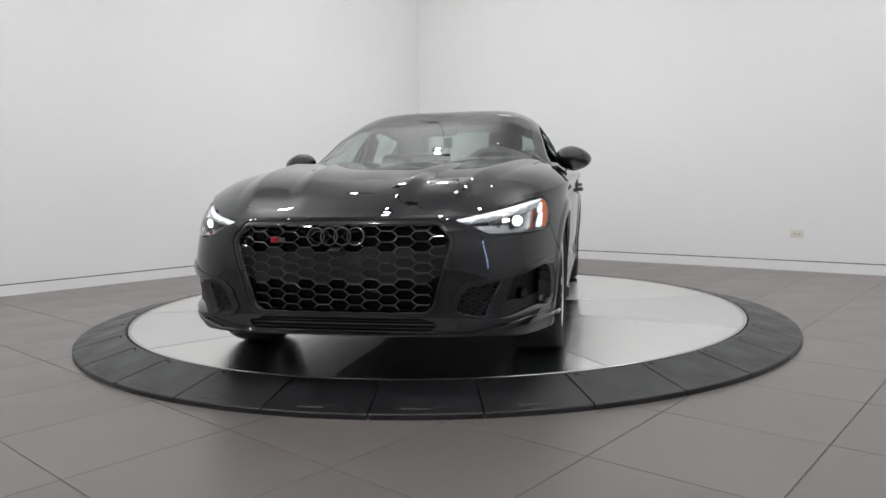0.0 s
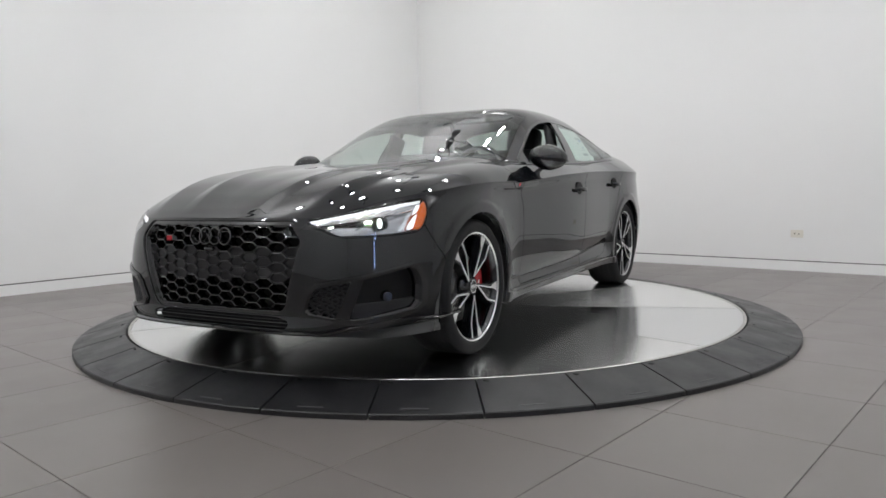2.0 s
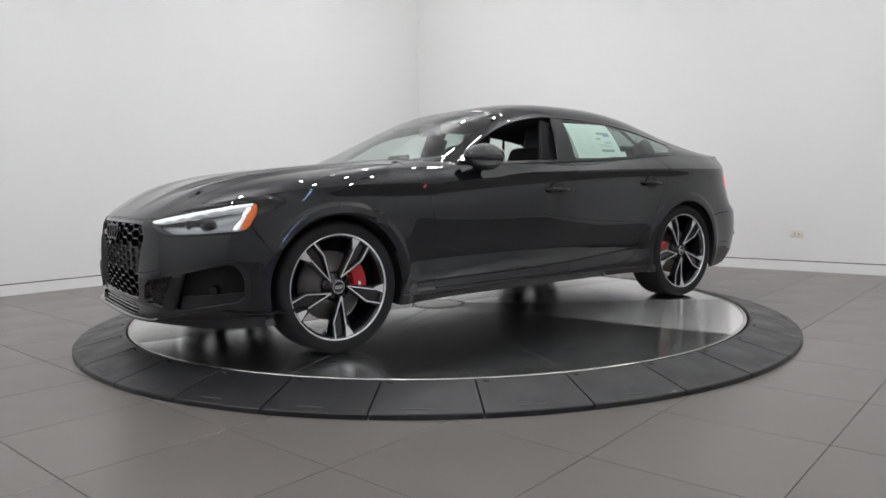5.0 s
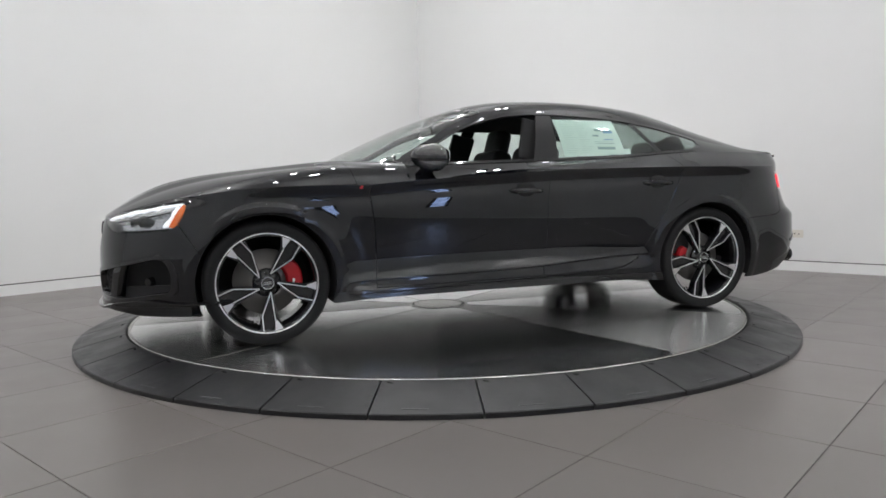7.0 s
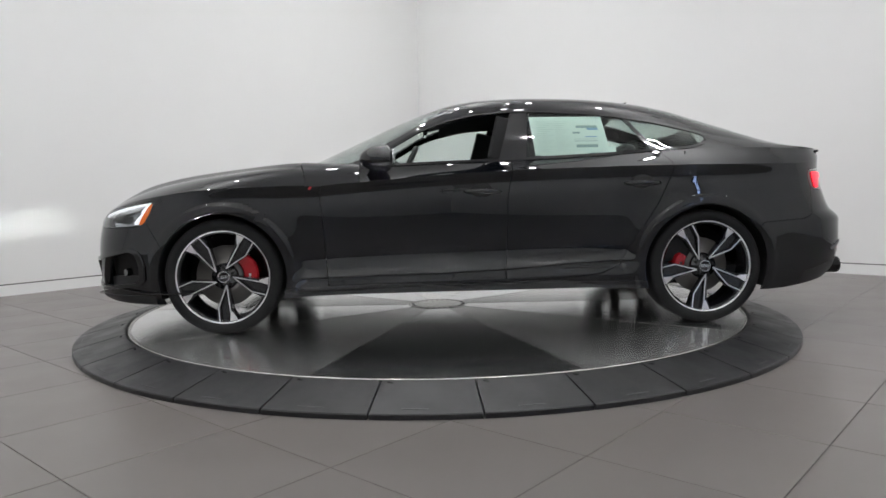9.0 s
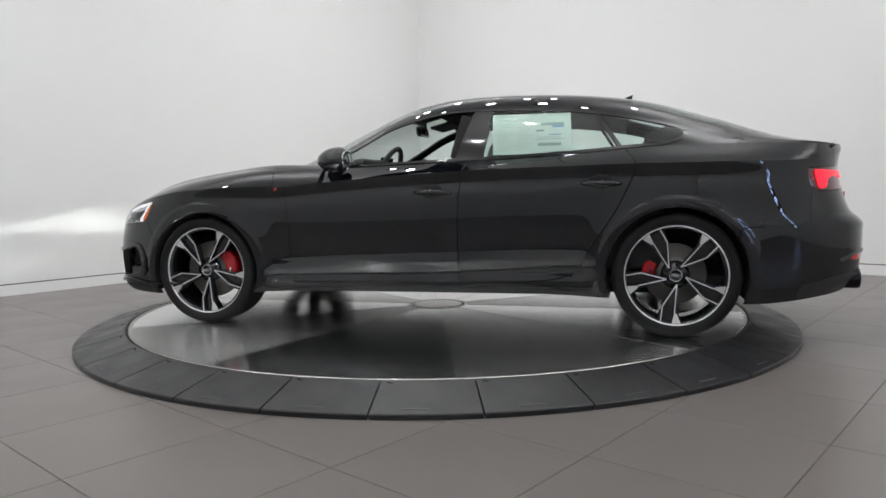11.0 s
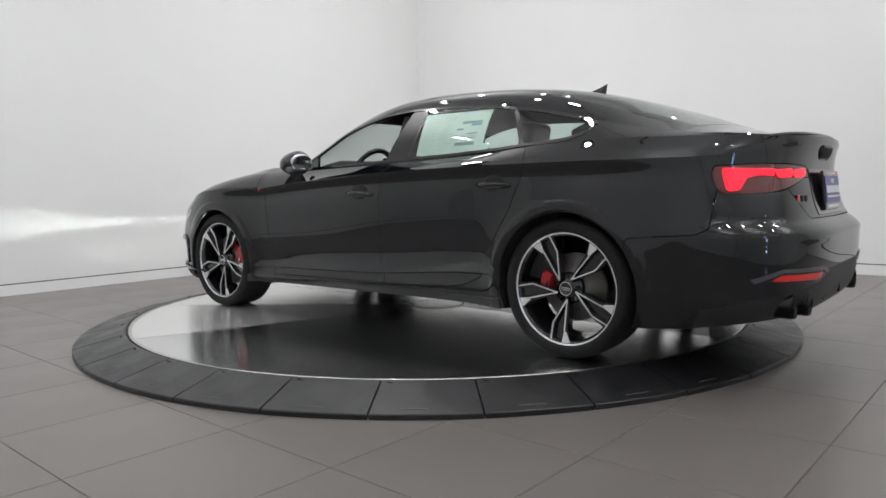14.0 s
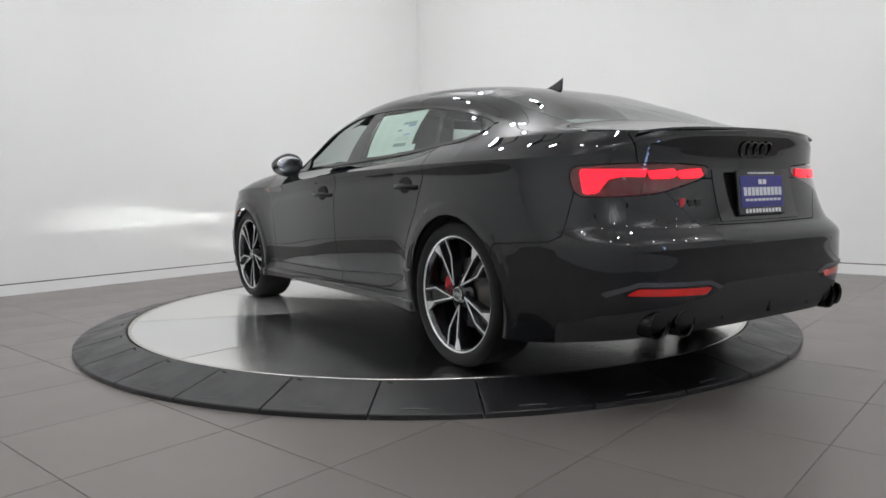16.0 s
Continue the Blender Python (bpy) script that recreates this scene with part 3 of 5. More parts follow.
def columns():
    t = np.linspace(0, 1, 90)
    # even steps round the rounded corners
    f = 0.5 * t + 0.5 * (1 - np.cos(t * math.pi)) / 2
    return np.concatenate([f[:-1], np.linspace(1, 2, 220)[:-1], 2 + f])


COLS = columns()


def edge_curve():
    """The shoulder edge all round: where flank and top surfaces meet."""
    z = np.full(len(COLS), 0.85)
    for _ in range(12):
        x, y = contour(COLS, z)
        z = edge_z(x)
    x, y = contour(COLS, z)
    return x, y, z


EX, EY, EZ = edge_curve()


class Skin:
    """A patch of surface: rows of x, y, z, normal x, y, z, and its faces."""

    def __init__(self, V, F):
        self.V, self.F = V, F


def grid_skin(P):
    """P[i, j] points; the normal points to the outside (away from the middle)."""
    n, m = P.shape[:2]
    du = np.gradient(P, axis=0)
    dv = np.gradient(P, axis=1)
    N = np.cross(du, dv)
    ln = np.linalg.norm(N, axis=2, keepdims=True)
    ok = ln[..., 0] > 1e-12
    N = np.where(ln > 1e-12, N / np.maximum(ln, 1e-12), 0)
    for j in range(m):
        good = np.nonzero(ok[:, j])[0]
        if len(good):
            for i in np.nonzero(~ok[:, j])[0]:
                N[i, j] = N[good[np.argmin(abs(good - i))], j]
    c = np.array([0, 0, 0.5])
    if np.sum(np.einsum("ijk,ijk->ij", N, P - c)) < 0:
        N = -N
        flip = True
    else:
        flip = False
    # the middle plane keeps its normals in the plane
    on = np.abs(P[..., 1]) < 1e-5
    N[..., 1] = np.where(on, 0, N[..., 1])
    N /= np.maximum(np.linalg.norm(N, axis=2, keepdims=True), 1e-9)
    V = np.concatenate([P, N], axis=2).reshape(-1, 6)
    F = []
    for i in range(n - 1):
        for j in range(m - 1):
            q = (i * m + j, (i + 1) * m + j, (i + 1) * m + j + 1, i * m + j + 1)
            F.append(q[::-1] if flip else q)
    return Skin(V, F)


def clip_skin(s, f, gap=0.0):
    """The part of a skin where f > gap; cut edges are interpolated."""
    if not s.F:
        return s
    d = f(s.V) - gap
    d = np.where(np.abs(d) < 1e-6, 1e-6, d)
    inside = d > 0
    V = list(s.V)
    cut = {}
    out = []
    for face in s.F:
        k = sum(bool(inside[i]) for i in face)
        if k == len(face):
            out.append(face)
        elif k:
            poly = []
            for a, b in zip(face, face[1:] + face[:1]):
                if inside[a]:
                    poly.append(a)
                if inside[a] != inside[b]:
                    key = (a, b) if a < b else (b, a)
                    if key not in cut:
                        t = d[key[0]] / (d[key[0]] - d[key[1]])
                        V.append(s.V[key[0]] * (1 - t) + s.V[key[1]] * t)
                        cut[key] = len(V) - 1
                    poly.append(cut[key])
            if len(poly) > 2:
                out.append(tuple(poly))
    used = sorted({i for q in out for i in q})
    remap = {o: i for i, o in enumerate(used)}
    Vn = np.array([V[i] for i in used]) if used else np.zeros((0, 6))
    return Skin(Vn, [tuple(remap[i] for i in q) for q in out])


def split_skin(s, f, gap=0.002):
    return clip_skin(s, f, gap), clip_skin(s, lambda V: -f(V), gap)


def mirror(s):
    V = s.V.copy()
    V[:, 1] *= -1
    V[:, 4] *= -1
    return Skin(V, [q[::-1] for q in s.F])


def offset(s, d):
    V = s.V.copy()
    V[:, :3] += V[:, 3:] * d
    return Skin(V, s.F)


def skin_mesh(name, skins, mat, depth=0.012):
    """One mesh of the patches, with turned-in edges of that depth."""
    P, N, F = [], [], []
    middle = {}
    for s in skins:
        idx = {}
        for i, v in enumerate(s.V):
            if abs(v[1]) < 1e-4:
                key = (round(v[0], 4), round(v[2], 4))
                if key in middle:
                    idx[i] = middle[key]
                    continue
                middle[key] = len(P)
            idx[i] = len(P)
            P.append(v[:3])
            N.append(v[3:])
        for q in s.F:
            r = [idx[i] for i in q]
            r = [a for k, a in enumerate(r) if a != r[k - 1]]
            if len(set(r)) > 2:
                F.append(tuple(r))
    if depth > 0:
        count = {}
        for q in F:
            for a, b in zip(q, q[1:] + q[:1]):
                count[(a, b)] = count.get((a, b), 0) + 1
        rim = [(a, b) for (a, b) in count if (b, a) not in count]
        top, low = {}, {}
        for a, b in rim:
            for i in (a, b):
                if i not in top:
                    top[i] = len(P)
                    P.append(P[i])
                    N.append(None)
                    low[i] = len(P)
                    P.append(P[i] - N[i] * depth)
                    N.append(None)
            F.append((b, a, low[a], low[b]))
            if N[top[a]] is None:
                e = P[b] - P[a]
                n = np.cross(e, N[a])
                n /= max(np.linalg.norm(n), 1e-9)
                for i in (top[a], low[a]):
                    N[i] = n
        F = [q for q in F]
        for k in range(len(N)):
            if N[k] is None:
                N[k] = np.array([0, 0, 1.0])
    me = bpy.data.meshes.new(name)
    me.from_pydata([tuple(p) for p in P], [], F)
    me.materials.append(mat)
    me.polygons.foreach_set("use_smooth", [True] * len(me.polygons))
    me.update()
    if len(me.vertices) == len(N):
        me.normals_split_custom_set_from_vertices([tuple(n) for n in N])
    return me


def poly_in(points, proj):
    """Signed distance to a polygon, positive inside, after projecting the skin's points to two numbers."""
    pts = np.array(points, float)

    def f(V):
        q = proj(V)
        best = np.full(len(V), 1e9)
        ins = np.zeros(len(V), bool)
        for a, b in zip(pts, np.roll(pts, -1, axis=0)):
            e = b - a
            w = q - a
            t = np.clip((w @ e) / (e @ e), 0, 1)
            best = np.minimum(best, np.linalg.norm(w - t[:, None] * e, axis=1))
            c = ((a[1] > q[:, 1]) != (b[1] > q[:, 1]))
            with np.errstate(divide="ignore", invalid="ignore"):
                xi = a[0] + (q[:, 1] - a[1]) / np.where(e[1] == 0, 1e-12, e[1]) * e[0]
            ins ^= c & (q[:, 0] < xi)
        return np.where(ins, best, -best)
    return f


def smooth_poly(points, n=3):
    """Rounds a polygon's corners by cutting them (corner by corner)."""
    p = [np.array(q, float) for q in points]
    for _ in range(n):
        out = []
        for i in range(len(p)):
            a, b, c = p[i - 1], p[i], p[(i + 1) % len(p)]
            la, lc = np.linalg.norm(a - b), np.linalg.norm(c - b)
            r = min(0.03 / (1 + _ * 1.5), la * 0.28, lc * 0.28)
            out += [b + (a - b) / la * r, b + (c - b) / lc * r]
        p = out
    return p


XZ = lambda V: V[:, [0, 2]]
YZ = lambda V: V[:, [1, 2]]
XY = lambda V: V[:, [0, 1]]
QF = lambda V: np.stack([-0.6 * V[:, 0] + 0.8 * V[:, 1], V[:, 2]], 1)
QR = lambda V: np.stack([0.6 * V[:, 0] + 0.8 * V[:, 1], V[:, 2]], 1)


def cowl_y(x):
    """Half width of the windscreen's foot."""
    return 0.775 * np.sqrt(np.clip(1 - (np.clip(x - 0.5, 0, 1) / 0.556) ** 3, 0, 1))


def build_skins():
    rows = np.linspace(0, 1, 84)
    # flank, all round
    lo = low_z(EX)
    Z = lo[:, None] + (EZ - lo)[:, None] * rows[None, :]
    X, Y = contour(COLS[:, None], Z)
    X[:, -1], Y[:, -1], Z[:, -1] = EX, EY, EZ
    side = grid_skin(np.stack([X, Y, Z], 2))
    # bonnet surface, from the shoulder edge to the middle
    i = np.nonzero(EX > 0.60)[0]
    u = np.linspace(0, 1, 120)[None, :]
    x = np.repeat(EX[i][:, None], 120, 1)
    y = EY[i][:, None] * u
    zc = hood_z(EX[i])[:, None]
    zc = np.maximum(zc, EZ[i][:, None] + 0.002)
    near = np.clip((2.0 - EX[i]) / 1.05, 0, 1)[:, None]
    near = near * near * (3 - 2 * near)
    z = zc + (EZ[i][:, None] - zc) * ((1 - near) * (0.25 * u**2 + 0.75 * u**4.5) + near * u**12)
    fade = np.clip((2.22 - x) / 0.25, 0, 1) * np.clip((x - 0.6) / 0.35, 0, 1)
    # two sharp folds each side: a slow rise from the middle, a quick fall outwards
    for y0, y1, rise, fall, h in ((0.43, 0.69, 0.20, 0.085, 0.016), (0.185, 0.40, 0.17, 0.075, 0.013)):
        yr = y0 + (y1 - y0) * np.clip((2.24 - x) / 1.25, 0, 2) ** 0.85
        d = y - yr
        up = np.clip(1 + d / rise, 0, 1)
        down = np.clip(1 - d / fall, 0, 1)
        fold = np.where(d < 0, up * up * (1.6 - 0.6 * up), 0.5 * down + 0.5 * down * down * (3 - 2 * down))
        z = z + h * fade * fold * np.clip((EY[i][:, None] - y) / 0.10, 0, 1)
    bonnet = grid_skin(np.stack([x, y, z], 2))
    # shoulder: from the edge up to the window line
    j = np.nonzero(EX <= 0.95)[0]
    v = np.linspace(0, 1, 16)[None, :]
    by = np.maximum(EY[j] - belt_in(EX[j]) * np.clip(EY[j] / 0.3, 0, 1), 0)
    bz = np.maximum(belt_z(EX[j]), EZ[j] + 0.002)
    x = np.repeat(EX[j][:, None], 16, 1)
    y = EY[j][:, None] + (by - EY[j])[:, None] * v + 0.012 * np.sin(v * math.pi) * np.clip((-EX[j][:, None] + 0.2) / 1.0, 0, 1) * np.clip((by[:, None] - 0.3) / 0.4, 0, 1)
    z = EZ[j][:, None] + (bz - EZ[j])[:, None] * (0.72 * v + 0.28 * v**2)
    shoulder = grid_skin(np.stack([x, y, z], 2))
    # cabin: from the window line over the roof to the middle
    front_x = np.linspace(1.055, 0.665, 60)
    wy = cowl_y(front_x)
    k = np.nonzero(EX <= 0.66)[0]
    kb = np.maximum(EY[k] - belt_in(EX[k]) * np.clip(EY[k] / 0.3, 0, 1), 0)
    kz = np.maximum(belt_z(EX[k]), EZ[k] + 0.002)
    cx = np.concatenate([front_x, EX[k]])
    cyb = np.concatenate([wy, kb])
    czb = np.concatenate([np.full(60, 0.953), kz])
    dz = np.maximum(dlo_z(cx), czb + 0.001)
    dy = np.minimum(dlo_y(cx), cyb)
    dz = np.where(cx > 0.64, czb, dz)
    dy = np.where(cx > 0.64, cyb, dy)
    m1, m2 = 26, 56
    s1 = np.linspace(0, 1, m1)[None, :]
    y1 = cyb[:, None] + (dy - cyb)[:, None] * s1 + 0.018 * np.sin(s1 * math.pi) * np.clip((dz - czb)[:, None] / 0.3, 0, 1)
    z1 = czb[:, None] + (dz - czb)[:, None] * s1
    s2 = np.linspace(0, 1, m2 + 1)[None, 1:]
    zc = np.maximum(roof_z(cx), dz + 0.001)
    bend = spl((1.06, 2.6), (0.64, 2.8), (0.4, 3.3), (0.1, 4.6), (-0.3, 6.0), (-0.7, 6.5), (-1.2, 4.8), (-1.6, 3.6), (-2.0, 2.8), (-2.45, 2.4))(cx)[:, None]
    y2 = dy[:, None] * (1 - s2)
    z2 = zc[:, None] - (zc - dz)[:, None] * np.clip(1 - s2, 0, 1) ** bend
    Y = np.concatenate([y1, y2], 1)
    Z = np.concatenate([z1, z2], 1)
    X = np.repeat(cx[:, None], Y.shape[1], 1)
    cabin = grid_skin(np.stack([X, Y, Z], 2))
    return side, bonnet, shoulder, cabin


# ---- the car: panels cut from the surfaces ----
def both(s):
    return [s, mirror(s)]


def only(s, f, gap=0.0):
    return clip_skin(s, f, gap)


def line_f(p, q):
    """Signed side of a line through two points of the side view, positive towards the tail when q lies above p."""
    (x0, z0), (x1, z1) = p, q
    ln = math.hypot(x1 - x0, z1 - z0)
    return lambda V: -((V[:, 0] - x0) * (z1 - z0) - (V[:, 2] - z0) * (x1 - x0)) / ln


def build_body(car):
    side, bonnet, shoulder, cabin = build_skins()
    G = 0.0028
    # wheel openings
    for ax in (AXLE, -AXLE):
        side = only(side, lambda V, ax=ax: np.where(V[:, 1] > 0.45, np.hypot(V[:, 0] - ax, V[:, 2] - HUB_Z) - 0.368, 1.0))
    # grille opening with its frame
    grille = [(-0.50, 0.684), (0.418, 0.682), (0.430, 0.677), (0.474, 0.622), (0.478, 0.608), (0.473, 0.585), (0.402, 0.345), (0.392, 0.326), (0.365, 0.308), (-0.50, 0.308)]
    fg = poly_in(grille, YZ)
    front_only = lambda f: (lambda V: np.where(V[:, 0] > 1.2, f(V), -1.0))
    rear_only = lambda f: (lambda V: np.where(V[:, 0] < -1.2, f(V), -1.0))
    g_in, side = split_skin(side, front_only(fg), 0.0)
    frame_f = front_only(lambda V: fg(V) + 0.015)
    g_frame, side = split_skin(side, frame_f, 0.001)
    # headlamps
    head = smooth_poly([(-0.955, 0.694), (-0.86, 0.714), (-0.735, 0.735), (-0.545, 0.766), (-0.415, 0.780), (-0.405, 0.72), (-0.44, 0.634), (-0.62, 0.624), (-0.80, 0.622)], 2)
    lamp, side = split_skin(side, front_only(poly_in(head, QF)), G)
    # side intakes and the slot under the grille
    intake = smooth_poly([(-0.945, 0.430), (-0.70, 0.470), (-0.475, 0.515), (-0.425, 0.43), (-0.435, 0.290), (-0.72, 0.256), (-0.82, 0.264), (-0.985, 0.292)], 1)
    vent, side = split_skin(side, front_only(poly_in(intake, QF)), 0.001)
    slot = smooth_poly([(-0.60, 0.288), (0.36, 0.288), (0.42, 0.268), (0.40, 0.236), (-0.60, 0.236)], 2)
    low_slot, side = split_skin(side, front_only(poly_in(slot, YZ)), 0.001)
    # tail lamps, reflectors
    tail = smooth_poly([(-0.612, 0.894), (-0.604, 0.85), (-0.626, 0.776), (-0.80, 0.776), (-0.935, 0.784), (-1.135, 0.840), (-1.165, 0.866), (-1.155, 0.889), (-1.0, 0.900), (-0.8, 0.902)], 1)
    tlamp, side = split_skin(side, rear_only(poly_in(tail, QR)), G)
    refl = [(-0.785, 0.412), (-1.11, 0.402), (-1.14, 0.430), (-0.84, 0.438)]
    reflector, side = split_skin(side, rear_only(poly_in(refl, QR)), 0.0015)
    # doors
    fdoor = poly_in([(0.79, 1.2), (0.80, 0.96), (0.848, 0.80), (0.826, 0.62), (0.813, 0.272), (-0.225, 0.282), (-0.234, 0.762), (-0.278, 1.0), (-0.30, 1.2)], XZ)
    rdoor = poly_in([(-0.30, 1.2), (-0.278, 1.0), (-0.234, 0.762), (-0.225, 0.282), (-0.70, 0.296), (-0.80, 0.312), (-0.90, 0.355), (-0.955, 0.46), (-1.117, 0.713),
                     (-1.205, 0.90), (-1.20, 0.95), (-1.12, 1.06), (-1.05, 1.2)], XZ)
    d1, side = split_skin(side, fdoor, G)
    d1s, shoulder = split_skin(shoulder, fdoor, G)
    d2, side = split_skin(side, rdoor, G)
    d2s, shoulder = split_skin(shoulder, rdoor, G)
    # bumpers
    fb, side = split_skin(side, line_f((1.835, 0.64), (1.745, 0.50)), G)
    rear_line = poly_in([(-1.60, 0.0), (-1.735, 0.588), (-2.02, 0.606), (-2.07, 0.63), (-2.09, 0.84), (-3.0, 0.84), (-3.0, 0.0)], XZ)
    rb, side = split_skin(side, rear_line, G)
    gate_f = lambda V: np.minimum(poly_in([(-0.9, 1.3), (0.66, 1.3), (0.60, 0.90), (0.50, 0.775), (0.40, 0.662), (-0.9, 0.652)], YZ)(V), -2.05 - V[:, 0])
    gate1, rb = split_skin(rb, gate_f, G)
    gate2, side = split_skin(side, gate_f, G)
    gate3, shoulder = split_skin(shoulder, gate_f, G)
    sill, side = split_skin(side, lambda V: np.minimum(0.262 - V[:, 2], 1.2 - np.abs(V[:, 0])), 0.0015)
    diff, rb = split_skin(rb, rear_only(poly_in([(-1.6, 0.44), (-1.20, 0.44), (-1.13, 0.395), (-0.70, 0.33), (-0.55, 0.285), (-0.55, 0.0), (-1.6, 0.0)], QR)), 0.001)
    lip, fb = split_skin(fb, front_only(lambda V: np.minimum(0.232 - V[:, 2], V[:, 0] - 1.80)), 0.001)
    fender, quarter = split_skin(side, lambda V: V[:, 0] - 0.2, 0.0)
    f_top, q_top = split_skin(shoulder, lambda V: V[:, 0] - 0.2, 0.0)
    # bonnet, cowl
    hood_rear = lambda V: V[:, 0] - (0.945 + 0.115 * (1 - (V[:, 1] / 0.82) ** 2))
    hood, rest = split_skin(bonnet, hood_rear, G)
    inner_edge = lambda V: np.interp(V[:, 0], EX[::-1], EY[::-1]) - V[:, 1]
    hood = only(hood, inner_edge, 0.0045)
    rest = only(rest, lambda V: V[:, 0] - 0.62)
    cowl, rest = split_skin(rest, lambda V: 0.66 - V[:, 1], 0.001)
    cowl = offset(cowl, -0.012)
    # glass
    xs = np.linspace(0.585, -1.44, 26)
    top = [(x, float(dlo_z(x)) - 0.012) for x in xs]
    low = [(x, float(belt_z(x)) + 0.014) for x in np.linspace(-1.28, 0.60, 14)]
    dlo = poly_in(top + [(-1.475, 1.115), (-1.44, 1.075), (-1.36, 1.050)] + low, XZ)
    dlo_f = lambda V: np.minimum(dlo(V), V[:, 1] - (dlo_y(V[:, 0]) - 0.004))
    glass, cab = split_skin(cabin, dlo_f, 0.001)
    w1, glass = split_skin(glass, lambda V: -line_f((-0.195, 0.98), (-0.29, 1.283))(V), 0.001)
    pillar, glass = split_skin(glass, lambda V: -line_f((-0.363, 0.986), (-0.392, 1.282))(V), 0.001)
    w2, glass = split_skin(glass, lambda V: -line_f((-1.120, 1.011), (-0.985, 1.223))(V), 0.001)
    divider, w3 = split_skin(glass, lambda V: -line_f((-1.150, 1.011), (-1.010, 1.223))(V), 0.001)
    edge_w = lambda x: np.where(x < 0.62, dlo_y(np.minimum(x, 0.62)) - 0.055, np.maximum(cowl_y(x) - 0.05, 0.715 * (x < 0.66)))
    screen_f = lambda V: np.minimum(V[:, 0] - (0.135 - 0.07 * (V[:, 1] / 0.6) ** 2), edge_w(V[:, 0]) - V[:, 1])
    screen, cab = split_skin(cab, screen_f, 0.001)
    back_f = lambda V: np.minimum(np.minimum(-1.13 - 0.05 * (V[:, 1] / 0.5) ** 2 - V[:, 0], V[:, 0] + 1.985 - 0.06 * (V[:, 1] / 0.55) ** 2), dlo_y(V[:, 0]) - 0.105 - V[:, 1])
    back, cab = split_skin(cab, back_f, 0.001)
    gate_top, cab = split_skin(cab, lambda V: np.minimum(-1.985 + 0.05 * (V[:, 1] / 0.55) ** 2 - V[:, 0], 0.665 - V[:, 1] - np.clip(-2.1 - V[:, 0], 0, 1) * 0.3), G)

    P = lambda name, skins, mat, parent=car, label="", depth=0.014: part(name, skin_mesh(name, skins, mat, depth), parent=parent, label=label)
    P("bonnet", both(hood), M_PAINT, label="glossy black bonnet with raised creases")
    P("front_bumper", both(fb), M_PAINT, label="glossy black front bumper")
    P("front_lip", both(lip), M_MATT, depth=0.03, label="dark lower edge of the front bumper")
    build_splitter(car)
    band = only(offset(rb, 0.006), rear_only(poly_in([(-0.70, 0.420), (-0.84, 0.462), (-1.13, 0.456), (-1.215, 0.418), (-1.60, 0.418), (-1.60, 0.402), (-1.205, 0.402), (-1.125, 0.441), (-0.84, 0.447), (-0.72, 0.405)], QR)))
    for skin in both(band):
        P("diffuser_trim", [skin], M_TRIMGREY, depth=0.014)
    P("rear_bumper", both(rb), M_PAINT, label="glossy black rear bumper")
    P("diffuser", both(diff), M_MATT, label="dark rear diffuser")
    P("roof", both(cab), M_PAINT)
    P("cowl_panel", both(cowl), M_MATT, depth=0.03)
    gate = P("tailgate", both(gate1) + both(gate2) + both(gate3) + both(gate_top), M_PAINT, label="black tailgate with lip spoiler")
    P("windscreen", both(screen), M_WSCREEN, depth=0.0, label="tinted windscreen")
    P("rear_window", both(back), M_DARKPANE, gate, depth=0.0, label="tinted sloping rear window")
    g_frame2 = offset(g_frame, -0.006)
    grille_part = P("grille", both(g_frame2), M_GLOSS, label="gloss black honeycomb radiator grille", depth=0.05)
    build_grille(grille_part, g_in, fg)
    # near-black sheet stands for the shade inside the slot
    P("lower_grille", both(offset(low_slot, -0.035)), M_VOID, depth=0.0)
    for k in range(3):
        bar = only(offset(low_slot, -0.012), lambda V, k=k: 0.0022 - np.abs(V[:, 2] - (0.247 + 0.0145 * k)))
        P("slat", both(bar), M_GLOSS, grille_part, depth=0.02)
    for s in (1, -1):
        M = (lambda q: q) if s > 0 else mirror
        P("wing", [M(fender), M(f_top), M(rest)], M_PAINT, label="black front wing")
        P("rear_quarter", [M(quarter), M(q_top)], M_PAINT)
        P("sill", [M(offset(sill, 0.016))], M_GLOSS, depth=0.05)
        door = P("front_door", [M(d1), M(d1s)], M_PAINT, label="black front door with its window lowered" if s > 0 else "black front door")
        rdr = P("rear_door", [M(d2), M(d2s)], M_PAINT, label="black rear door")
        build_handle(door, s, -0.088, 0.800)
        build_handle(rdr, s, -1.026, 0.834)
        if s < 0:
            P("window", [M(w1)], M_PANE, door, depth=0.0)
        P("pillar_cover", [M(pillar)], M_GLOSS)
        frame_band = only(offset(cabin, 0.004), lambda V: np.minimum(dlo_f(V) + 0.011, 0.003 - dlo_f(V)))
        P("window_trim", [M(frame_band)], M_GLOSS, depth=0.006, label="gloss black window surround")
        P("window", [M(w2)], M_PANE, rdr, depth=0.0)
        P("quarter_window", [M(w3)], M_PANE, depth=0.0)
        P("window_divider", [M(divider)], M_GLOSS)
        build_headlamp(car, P, M, lamp)
        build_intake(car, P, M, vent, intake, s)
        build_taillamp(car, gate, P, M, tlamp)
        P("reflector", [M(reflector)], M_REFLECTOR, label="red rear reflector strip")
        build_blade(car, P, M, side, d1, s)


